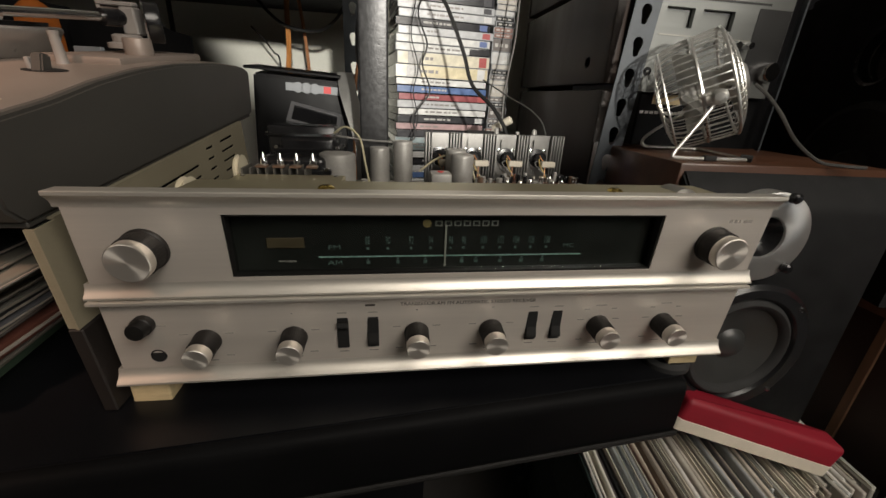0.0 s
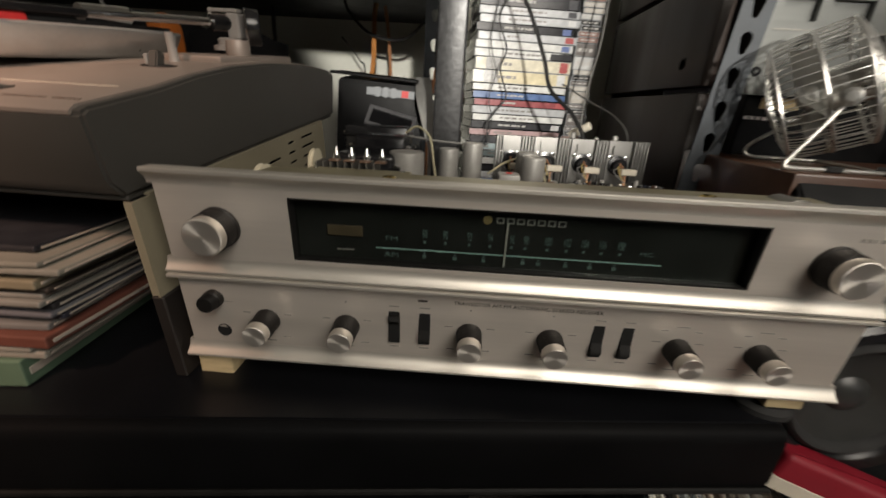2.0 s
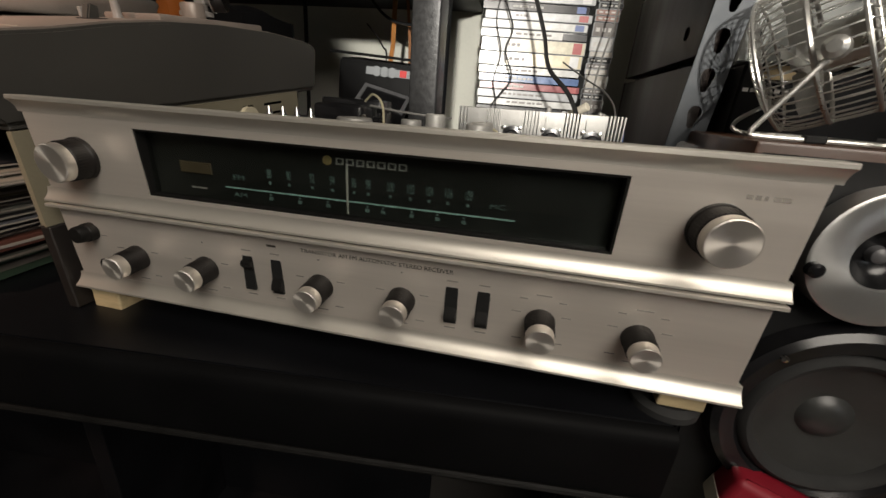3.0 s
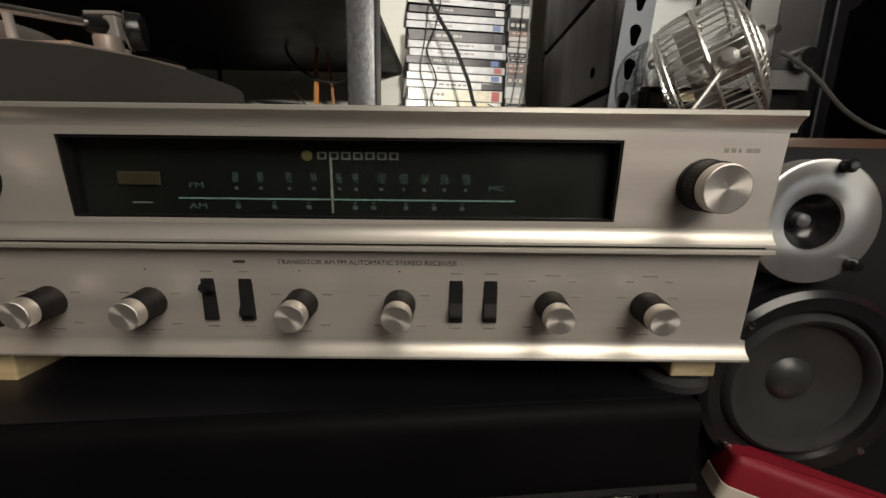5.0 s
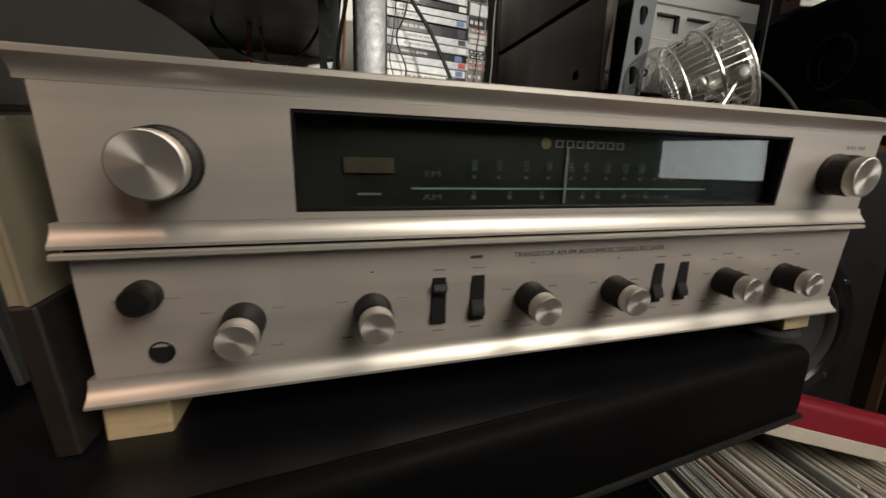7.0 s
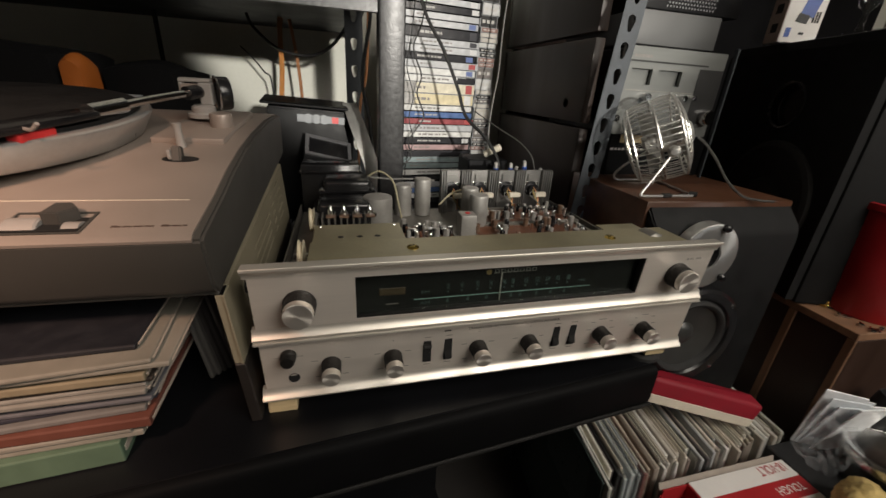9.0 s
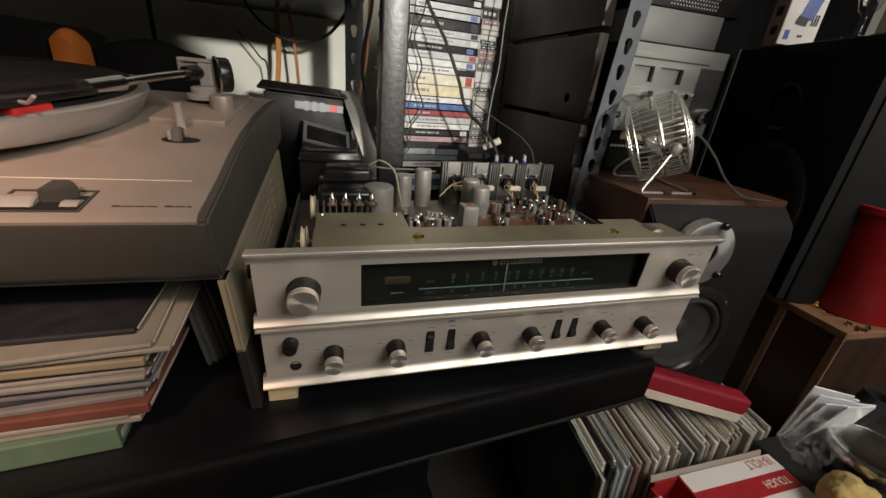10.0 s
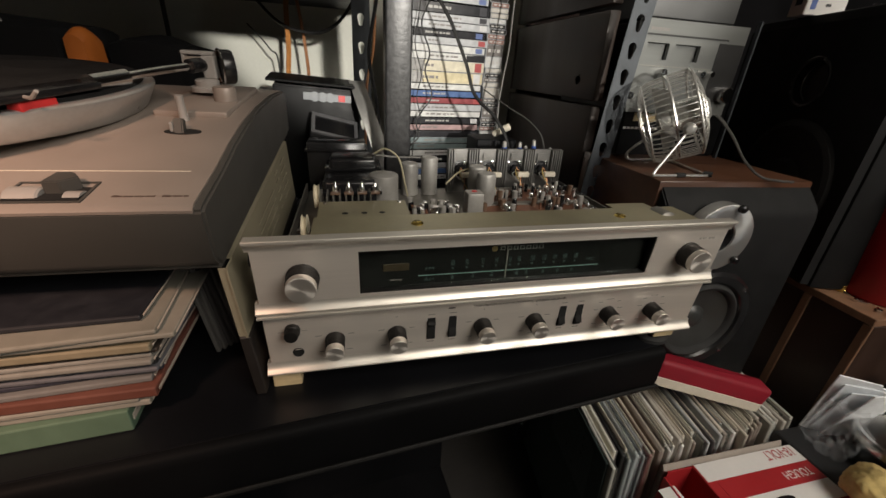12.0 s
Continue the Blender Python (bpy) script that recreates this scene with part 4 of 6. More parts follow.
def tool():
    ob = thing("tool_bag", "soft black bag with an orange side panel behind the turntable", "bag", pose(-0.497, 0.455, 0.0005, 0, 0, -10))
    def soft(x0, x1, y0, y1, z0, z1, seed):
        own = box(x0, x1, y0, y1, z0, z1)
        bmesh.ops.subdivide_edges(own, edges=own.edges, cuts=7, use_grid_fill=True)
        mid, half = Vector(((x0 + x1) / 2, (y0 + y1) / 2, (z0 + z1) / 2)), Vector(((x1 - x0) / 2, (y1 - y0) / 2, (z1 - z0) / 2))
        for v in own.verts:
            q = Vector(((v.co[k] - mid[k]) / half[k] for k in range(3)))
            r = 1 - 0.16 * max(0, q.length - 1.0) + 0.05 * noise.noise(v.co * 18 + Vector((seed, 0, 0)))
            v.co = mid + Vector((q[k] * half[k] * r for k in range(3)))
        lo = min(v.co.z for v in own.verts)
        for v in own.verts:
            v.co.z -= lo
        return own
    part("bag_body", soft(-0.30, 0.040, -0.085, 0.05, 0.0, 0.288, 1.0), M["fabric"], ob, "black fabric body", True)
    part("orange_panel", soft(0.034, 0.060, -0.082, -0.045, 0.0, 0.276, 5.0), M["orange"], ob, "orange side panel", True)
    part("end_pocket", soft(0.040, 0.145, -0.030, 0.09, 0.0, 0.272, 9.0), M["fabric"], ob, "black end pocket", True)
    part("handle_cord", tube([(-0.06, -0.066, 0.20), (-0.03, -0.075, 0.235), (-0.035, -0.075, 0.275), (-0.06, -0.06, 0.292), (-0.09, -0.03, 0.29)], 0.0022, 6), M["greycable"], ob, "thin grey cord")
    part("label_plate", box(0.072, 0.108, -0.052, -0.046, 0.218, 0.230, 0.0005, 1), M["bluegrey"], ob, "pale label")


tool()
# ---- shelving posts ----
def steel_post(x0, x1, y0, y1, z0, z1, label):
    ob = thing("steel_post", label, "post")
    own = box(x0, x1, y0, y1, z0, z1, 0.003, 3)
    part("tube", own, M["poststeel"], ob, smooth=True)
    return ob


steel_post(-0.079, -0.041, 0.350, 0.392, 0.0005, 1.2, "dark hammered-paint square steel shelf post")


def perforated(x0, x1, y, z0, z1, pitch, first, material, label, flange=0.03, lean=0.0):
    """Angle post whose face is a column of cells, each with one balloon-shaped keyhole."""
    ob = thing("slotted_angle_post", label, "post", pose((x0 + x1) / 2, 0, 0.25, 0, lean, 0) @ pose(-(x0 + x1) / 2, 0, -0.25))
    cx = (x0 + x1) / 2
    hole = []
    for i in range(28):
        a = 2 * math.pi * i / 28
        up = math.sin(a) > -0.25
        hole.append((math.cos(a) * (0.0062 if up else 0.0036), (0.0045 + 0.0062 * math.sin(a)) if up else (-0.0068 + 0.0036 * math.sin(a))))
    own = bmesh.new()
    z = first
    while z < z1 - pitch:
        lo, hi = z, z + pitch
        mid = (lo + hi) / 2
        rim = []
        for u, v in hole:
            f = min((x1 - x0) / 2 / max(abs(u), 1e-6), pitch / 2 / max(abs(v), 1e-6))
            rim.append([u * f, v * f])
        for su in (-1, 1):
            for sv in (-1, 1):
                q = min(rim, key=lambda p: (p[0] - su * (x1 - x0) / 2) ** 2 + (p[1] - sv * pitch / 2) ** 2)
                q[0], q[1] = su * (x1 - x0) / 2, sv * pitch / 2
        rings = []
        for pts, yy in ((rim, y), (hole, y), (hole, y + 0.002), (rim, y + 0.002)):
            rings.append([own.verts.new((cx + u, yy, mid + v)) for u, v in pts])
        for a, b in zip(rings, rings[1:]):
            for k in range(28):
                n = (k + 1) % 28
                own.faces.new((a[k], b[k], b[n], a[n]))
        z = hi
    bmesh.ops.remove_doubles(own, verts=own.verts, dist=0.00002)
    part("slotted_face", own, material, ob)
    part("side_flange", box(x1 - 0.002, x1 + 0.0001, y + 0.0021, y + flange, first, z), material, ob)
    return ob


perforated(-0.122, -0.088, 0.60, 0.0005, 1.2, 0.048, 0.02, M["anglesteel"], "grey slotted angle steel post at the back")
perforated(0.230, 0.262, 0.262, -0.495, 1.2, 0.0335, -0.461, M["anglesteel"], "blue-grey slotted angle steel post with keyhole slots", 0.016, 4.3)


def upper_shelf():
    ob = thing("upper_shelf", "dark upper shelf board with a grey steel front beam", "shelf")
    part("board", box(-1.5, -0.082, 0.36, 1.04, 0.392, 0.412, 0.001, 1), M["shelfblack"], ob)
    part("front_beam", box(-1.5, -0.0795, 0.352, 0.357, 0.353, 0.405, 0.001, 1), M["poststeel"], ob, "grey steel beam")


upper_shelf()


# ---- disc cases stacked flat ----
def disc_cases():
    rng = random.Random(5)
    dark, white, cream, yellow, blue, pink, silver, teal, redc = (0.03, 0.03, 0.035), (0.62, 0.62, 0.60), (0.66, 0.60, 0.44), (0.66, 0.56, 0.32), (0.06, 0.14, 0.36), (0.42, 0.26, 0.26), (0.45, 0.46, 0.48), (0.20, 0.27, 0.28), (0.32, 0.05, 0.06)
    cols = [dark, white, blue, silver, dark, white, teal, teal, dark, pink, dark, white, silver, redc, blue, white, (yellow, 0.0235), (cream, 0.0225), dark, white, white, silver, dark, silver, silver, (dark, 0.020), silver, silver, dark, silver, dark, white, silver, dark, white]
    z = 0.0006
    for i, c in enumerate(cols):
        t = 0.0145 * rng.uniform(0.93, 1.02)
        if isinstance(c[0], tuple):
            c, t = c
        dx, dy, yaw = rng.uniform(-0.004, 0.004), rng.uniform(-0.005, 0.004), rng.uniform(-1.5, 1.5)
        ob = thing("disc_case", "flat disc case with a printed paper spine in a tall stack", "disc case", pose(0.068 + dx, 0.632 + dy, z, 0, 0, 7.5 + yaw), "stack of disc cases")
        part("shell", box(-0.095, 0.095, 0.0, 0.135, 0, t - 0.0005, 0.001, 2), M["tranny"] if c == dark or rng.random() < 0.5 else M["clearshell"], ob)
        part("spine_paper", box(-0.0935, 0.0935, -0.0006, 0.0, 0.0012, t - 0.0017), paint(*c, 0.22, 0.2), ob)
        x = -0.08
        ink = (0.36, 0.35, 0.33) if sum(c) < 0.6 else (0.20, 0.18, 0.17)
        if 17 <= i <= 18 and c == dark:
            writing("title", "DEATH WISH", 0.0085, pose(0.01, -0.0007, t / 2) @ FRONT, M["whitecard"], ob)
            continue
        if rng.random() < 0.9:
            x = rng.uniform(-0.06, -0.03)
            for k in range(rng.randint(3, 7)):
                w = rng.uniform(0.003, 0.012)
                part("print_bar", box(x, x + w, -0.0009, -0.0006, t * 0.38, t * 0.62), paint(*ink, 0.4), ob)
                x += w + rng.uniform(0.001, 0.004)
        if rng.random() < 0.6:
            part("end_mark", box(0.072, 0.088, -0.0009, -0.0006, 0.002, t - 0.0025), paint(*rng.choice(((0.45, 0.05, 0.05), (0.05, 0.05, 0.06), (0.6, 0.6, 0.6), (0.10, 0.16, 0.4))), 0.3), ob)
        if t > 0.02:
            part("photo_patch", box(-0.074, -0.045, -0.0010, -0.0006, 0.0015, t - 0.002), paint(0.30, 0.29, 0.28, 0.3, 0.5), ob)
        z += t
    z = 0.0006
    k = 0
    while z < 0.46:
        t = rng.uniform(0.0098, 0.0104) if rng.random() < 0.8 else 0.024
        c = rng.choice(((0.05, 0.05, 0.05), (0.55, 0.55, 0.54), (0.30, 0.16, 0.13), (0.18, 0.16, 0.15), (0.5, 0.46, 0.4)))
        ob = thing("compact_disc_case", "small disc case lying flat in a second stack", "disc case", pose(0.172 + rng.uniform(-0.003, 0.003), 0.668 + rng.uniform(-0.003, 0.003), z, 0, 0, 7.5 + rng.uniform(-2, 2)), "stack of small disc cases")
        part("shell", box(0, 0.044, 0.0, 0.125, 0, t - 0.0004, 0.0008, 1), M["clearshell"], ob)
        part("spine_paper", box(0.002, 0.042, -0.0005, 0, 0.001, t - 0.0014), paint(*c, 0.25), ob)
        for j in range(3):
            part("print_bar", box(0.006 + j * 0.011, 0.013 + j * 0.011, -0.0008, -0.0005, t * 0.35, t * 0.62), paint(0.5, 0.48, 0.45, 0.4), ob)
        z += t


M["clearshell"] = mat("pale_glossy_case", (0.36, 0.37, 0.38), 0.12, 0, 0.1, 30, 0.0)
disc_cases()


# ---- black units behind the receiver ----
def black_units():
    ob = thing("label_printer", "black plastic desktop unit with a grey and red badge", "electronic unit", pose(-0.19, 0.528, 0.0, 0, 3, 4))
    part("body", prism([(0, 0.0005), (0, 0.172), (0.004, 0.212), (0.10, 0.222), (0.13, 0.19), (0.13, 0.0005)], -0.085, 0.068, bevel=0.003), M["tranny2"], ob, smooth=True)
    part("lid", box(-0.094, 0.056, -0.004, 0.10, 0.2225, 0.2270, 0.001, 1, pose(0, 0, 0, 4, 0, 0) @ pose(0, 0, -0.005)), M["tranny2"], ob, "black hinged lid")
    tilt = pose(0, 0.0022, 0.196, -5.7, 0, 0)
    part("badge", box(-0.034, 0.052, -0.0035, -0.0014, -0.0065, 0.0065, 0.0005, 1, tilt), M["bluegrey"], ob, "grey badge")
    for x in (-0.014, 0.000, 0.014):
        part("badge_disc", lathe([(0, 0), (0.0085, 0), (0.0085, 0.0008), (0, 0.0008)], 20, tilt @ pose(x, -0.0036, 0, 90)), M["bluegrey"], ob)
    part("badge_square", box(0.028, 0.040, -0.0050, -0.0036, -0.0055, 0.0055, 0, 1, tilt), M["redlabel"], ob, "red badge square")
    m = thing("panel_meter", "black tilted meter unit with a dark window", "meter", pose(-0.158, 0.462, 0.0005, 0, 0, 8))
    part("stand", box(-0.030, 0.030, -0.004, 0.035, 0.0, 0.128, 0.004, 2), M["tranny2"], m, smooth=True)
    t = pose(0.0, 0.006, 0.150, 32, 13, 0)
    part("case", box(-0.040, 0.040, -0.026, 0.026, -0.020, 0.0, 0.002, 2, t), M["darkgrey"], m, smooth=True)
    part("bezel", holed([-0.040, -0.034, 0.034, 0.040], [-0.026, -0.020, 0.020, 0.026], {(1, 1)}, 0.003, t @ pose(0, 0, 0.0035, -90)), M["bezelgrey"], m, "grey bezel")
    part("window", box(-0.034, 0.034, -0.020, 0.020, 0.0006, 0.0014, 0, 1, t), M["tranny"], m, "glossy dark window")
    s = thing("metal_bracket", "bent satin metal strip standing by the post", "bracket")
    strip = prism([(0.445, 0.0005), (0.448, 0.112), (0.470, 0.165), (0.486, 0.190), (0.560, 0.224), (0.561, 0.226), (0.485, 0.1925), (0.468, 0.167), (0.4465, 0.113), (0.4435, 0.0005)], -0.014, 0.014)
    for v in strip.verts:
        v.co.x += -0.118 + 0.040 * max(0, (0.225 - v.co.z)) / 0.115 if v.co.z > 0.11 else -0.078
    part("strip", strip, M["silverstrip"], s, smooth=True)
    b = thing("junction_box", "glossy black box with bright screws", "electrical box", pose(-0.150, 0.330, 0.0))
    part("box_body", box(-0.045, 0.040, 0.0, 0.045, 0.0005, 0.150, 0.003, 2), M["tranny"], b, smooth=True)
    part("rim", box(-0.048, 0.043, -0.003, 0.048, 0.136, 0.140, 0.001, 1), M["tranny"], b)
    for x in (-0.044, 0.039):
        part("screw", lathe([(0.003, 0), (0.003, 0.0015), (0, 0.002)], 10, pose(x, -0.001, 0.140)), M["chrome"], b, "bright screw")


M["tranny2"] = mat("satin_black_plastic", (0.0042, 0.0042, 0.0046), 0.42, 0, 0.3, 40, 0.1, 400, 0.16)
M["bezelgrey"] = mat("grey_plastic_bezel", (0.12, 0.12, 0.125), 0.35, 0, 0.15, 40, 0.03)
black_units()


def cables():
    def wire(name, label, pts, r, material):
        ob = thing(name, label, "cable")
        part("strand", tube(pts, r, 6, steps=8), material, ob, smooth=True)

    wire("orange_wire", "orange wire hanging down the wall", [(-0.262, 0.82, 0.391), (-0.266, 0.82, 0.36), (-0.268, 0.818, 0.28), (-0.275, 0.815, 0.20), (-0.28, 0.81, 0.0)], 0.006, M["orangewire"])
    wire("orange_wire", "orange wire hanging down the wall", [(-0.245, 0.84, 0.391), (-0.240, 0.84, 0.36), (-0.232, 0.835, 0.29), (-0.228, 0.83, 0.20), (-0.23, 0.82, 0.0)], 0.004, M["copper"])
    wire("black_cable", "thin black cable drooping across the wall", [(-0.33, 0.80, 0.391), (-0.318, 0.80, 0.365), (-0.27, 0.80, 0.325), (-0.20, 0.79, 0.315), (-0.15, 0.74, 0.335), (-0.115, 0.68, 0.375), (-0.112, 0.66, 0.391)], 0.0035, M["cable"])
    wire("black_cable", "thin black cable on the wall", [(-0.37, 0.90, 0.33), (-0.345, 0.90, 0.305), (-0.32, 0.89, 0.275), (-0.30, 0.86, 0.25), (-0.297, 0.84, 0.1), (-0.297, 0.83, 0.0)], 0.002, M["cable"])
    wire("black_cable", "straight black cord hanging behind the turntable", [(-0.545, 0.90, 0.391), (-0.546, 0.90, 0.25), (-0.548, 0.90, 0.10), (-0.55, 0.90, 0.0)], 0.0055, M["cable"])
    wire("copper_speaker_wire", "copper speaker wire hanging beside the post", [(-0.078, 0.56, 0.46), (-0.080, 0.56, 0.36), (-0.085, 0.555, 0.28), (-0.098, 0.55, 0.22), (-0.104, 0.54, 0.10), (-0.10, 0.54, 0.0)], 0.0026, M["copper"])
    wire("black_cable", "black cable bundle beside the post", [(-0.078, 0.53, 0.46), (-0.078, 0.53, 0.37), (-0.094, 0.53, 0.27), (-0.080, 0.51, 0.17), (-0.085, 0.50, 0.0)], 0.0032, M["cable"])
    wire("thick_black_cable", "thick black cable hanging in front of the disc cases", [(0.00, 0.565, 0.47), (0.025, 0.55, 0.39), (0.058, 0.53, 0.330), (0.085, 0.51, 0.265), (0.100, 0.49, 0.215), (0.135, 0.45, 0.175), (0.155, 0.42, 0.12), (0.16, 0.41, 0.0)], 0.0032, M["cable"])
    wire("thin_black_wire", "thin wavy black wire over the disc cases", [(0.045, 0.605, 0.47), (0.028, 0.600, 0.38), (0.012, 0.598, 0.335), (0.030, 0.598, 0.285), (0.022, 0.598, 0.250), (0.038, 0.597, 0.205), (0.020, 0.596, 0.175), (0.006, 0.596, 0.15), (0.012, 0.596, 0.118), (-0.01, 0.59, 0.09), (-0.012, 0.59, 0.0)], 0.0016, M["cable"])
    wire("thin_black_wire", "thin wavy black wire over the disc cases", [(0.020, 0.606, 0.47), (0.008, 0.603, 0.36), (0.000, 0.600, 0.30), (0.014, 0.598, 0.245), (0.006, 0.597, 0.20), (0.016, 0.596, 0.15), (0.0, 0.594, 0.10), (0.0, 0.594, 0.0)], 0.0011, M["cable"])
    wire("pale_wire", "thin pale wire hanging beside the brown cabinets", [(0.205, 0.60, 0.47), (0.200, 0.60, 0.38), (0.196, 0.59, 0.30), (0.186, 0.58, 0.24), (0.18, 0.57, 0.17), (0.185, 0.55, 0.0)], 0.0016, M["greycable"])
    wire("pale_wire", "pale wire arching over the heat sink", [(0.120, 0.50, 0.225), (0.150, 0.44, 0.200), (0.175, 0.38, 0.178), (0.185, 0.345, 0.145), (0.187, 0.33, 0.05), (0.187, 0.33, 0.0)], 0.0012, M["darkcord"])
    wire("fan_cord", "dark twisted power cord trailing from the small fan", [(0.335, 0.178, 0.222), (0.344, 0.172, 0.214), (0.356, 0.160, 0.196), (0.370, 0.146, 0.170), (0.386, 0.130, 0.1525), (0.402, 0.118, 0.1500), (0.420, 0.112, 0.1498)], 0.0017, M["darkcord"])


cables()


def clutter():
    rng = random.Random(8)
    for i in range(7):
        x = 0.120 + i * 0.0125
        ob = thing("phono_plug", "small blue and yellow plug standing behind the heat sink", "plug", pose(x, 0.345 + rng.uniform(-0.01, 0.01), 0.0, rng.uniform(-8, 8), rng.uniform(-8, 8), 0), "row of plugs")
        h = 0.156 + rng.uniform(-0.010, 0.010) - i * 0.002
        part("sleeve", lathe([(0.005, 0.0005), (0.005, h * 0.9), (0.004, h * 0.95), (0, h * 0.95)], 12), M["blue"] if i % 2 == 0 else M["tranny"], ob, "", True)
        part("tip", lathe([(0.0035, h * 0.95 + 0.0002), (0.003, h), (0, h + 0.002)], 10), M["capgrey"], ob, "dull metal tip", True)
    ob = thing("paper_roll", "rolled pale paper beside the disc cases", "paper", pose(0.150, 0.47, 0.0))
    part("roll", lathe([(0.0055, 0), (0.0065, 0.002), (0.0065, 0.034), (0.0055, 0.035)], 18, pose(-0.012, 0, 0.147, 60, 0, 55)), M["creamplastic"], ob, smooth=True)
    part("stack_base", box(-0.05, 0.03, -0.02, 0.05, 0.0005, 0.140, 0.002, 1), M["shelfblack"], ob)


clutter()


# ---- brown panels, decks and speakers on the right ----
def brown_cabinets():
    for z0, z1 in ((-0.495, 0.2145), (0.2225, 0.350), (0.358, 0.60)):
        ob = thing("wooden_cabinet", "brown veneered cabinet side in a stack", "cabinet", None, "stacked cabinets")
        part("side_panel", box(0.252, 0.270, 0.335, 0.690, z0, z1, 0.0025, 2), M["brownpanel"], ob, smooth=True)
        part("edge_strip", box(0.2515, 0.2705, 0.6905, 0.700, z0, z1, 0.001, 1), M["darkwood"], ob)
        part("far_panel", box(0.2705, 0.60, 0.670, 0.690, z0, z1, 0.001, 1), M["darkwood"], ob)
        if 0 < z0 < 0.3:
            part("screw_hole", lathe([(0.0, 0.0), (0.006, 0.0), (0.007, 0.0008), (0.0075, 0.0)], 18, pose(0.2516, 0.392, 0.252, 0, -90, 0)), M["rubber"], ob, "dark screw hole", True)


brown_cabinets()
# Added black backdrop: hides the lit wall where the background lies dark.
back = thing("dark_backdrop", "black board added behind the equipment for the dark background", "board")
part("board", box(0.275, 1.40, 0.705, 0.720, -0.4995, 1.2, 0.001, 1), M["shelfblack"], back)


def cassette_deck():
    ob = thing("cassette_deck", "silver brushed-metal cassette deck with two recessed windows", "cassette deck", pose(0.282, 0.281, 0.213))
    part("body", box(0.002, 0.186, 0.0125, 0.22, 0.0, 0.122, 0.001, 1), M["darkgrey"], ob)
    us = [-0.012, 0.004, 0.041, 0.052, 0.095, 0.172]
    vs = [0.0, 0.073, 0.0945, 0.124]
    part("fascia", holed(us, vs, {(1, 1), (3, 1)}, 0.006), M["deckalu"], ob, "brushed aluminium fascia")
    for x, x1 in ((0.004, 0.041), (0.052, 0.095)):
        part("window", box(x - 0.001, x1 + 0.001, 0.0095, 0.0120, 0.072, 0.0955), M["deckalu"], ob, "recessed cassette window")
    part("slot_line", box(0.000, 0.140, -0.0006, 0.0002, 0.1035, 0.1058), M["deckdark"], ob)
    # Plain dark rectangle laid on the right of the fascia.
    part("right_dark_patch", box(0.126, 0.171, -0.0008, -0.0001, 0.020, 0.100), M["deckdark"], ob, "dark patch on the right of the fascia")
    part("step_line", box(0.000, 0.124, -0.0008, -0.0001, 0.0640, 0.0652), M["greysteel"], ob)
    for i in range(7):
        part("name_bar", box(0.004 + i * 0.0045, 0.0075 + i * 0.0045, -0.0004, 0.0, 0.1095, 0.1135), M["greyprint"], ob)
    for x, z, r in ((0.034, 0.056, 0.0058), (0.069, 0.057, 0.0045), (0.101, 0.057, 0.0052), (0.118, 0.058, 0.0045), (0.158, 0.031, 0.0115)):
        part("knob", lathe([(r, 0), (r, 0.010), (r * 0.85, 0.013), (0, 0.013)], 20, pose(x, 0, z, 90)), M["chrome"], ob, "bright metal knob", True)
    part("socket", lathe([(0.002, 0.001), (0.0048, 0.001), (0.0052, 0.0), (0.0052, -0.001)], 18, pose(-0.004, -0.0004, 0.023, 90), cap=False), M["tranny"], ob, "black headphone socket", True)
    part("caption_bar", box(0.004, 0.020, -0.0003, 0.0, 0.006, 0.0075), M["greyprint"], ob)
    rail = thing("rack_rail", "thin dark steel upright at the end of the equipment rack", "rail")
    part("upright", box(0.4590, 0.4620, 0.270, 0.277, -0.499, 0.345, 0.0006, 1), M["anglesteel"], rail)
    am = thing("amplifier", "black amplifier with tiny white lettering under the deck", "amplifier", pose(0.282, 0.290, -0.02))
    part("case", box(0, 0.186, 0, 0.21, 0.0, 0.2325, 0.002, 1), M["tranny2"], am)
    part("top_plate", box(0.018, 0.06, -0.001, 0.0, 0.219, 0.2315), M["wood_foot"], am)
    for i in range(9):
        part("name_bar", box(0.004 + i * 0.007, 0.009 + i * 0.007, -0.0004, 0, 0.207, 0.2105), M["whitecard"], am)
    tp = thing("equipment_case", "grey metal equipment case on top of the deck", "equipment case", pose(0.292, 0.300, 0.3375))
    part("case", box(0, 0.150, 0.0, 0.20, 0.004, 0.050, 0.002, 2), M["casegrey"], tp, smooth=True)
    part("base", box(0.004, 0.176, 0.004, 0.20, 0.0, 0.0038), M["tranny2"], tp)
    mesh = thing("vented_unit", "black vented unit on the top of the pile", "electronic unit", pose(0.292, 0.300, 0.388))
    part("case", box(0, 0.178, 0.0, 0.20, 0.0, 0.080, 0.002, 2), M["tranny2"], mesh, smooth=True)
    for i in range(16):
        for j in range(5):
            part("vent_dot", lathe([(0, 0), (0.0016, 0)], 6, pose(0.045 + i * 0.0055 + (j % 2) * 0.0027, -0.0003, 0.006 + j * 0.0048, 90), cap=False), M["bezelgrey"], mesh)


M["casegrey"] = mat("grey_painted_case", (0.065, 0.066, 0.066), 0.5, 0.2, 0.1, 20, 0.05)
cassette_deck()


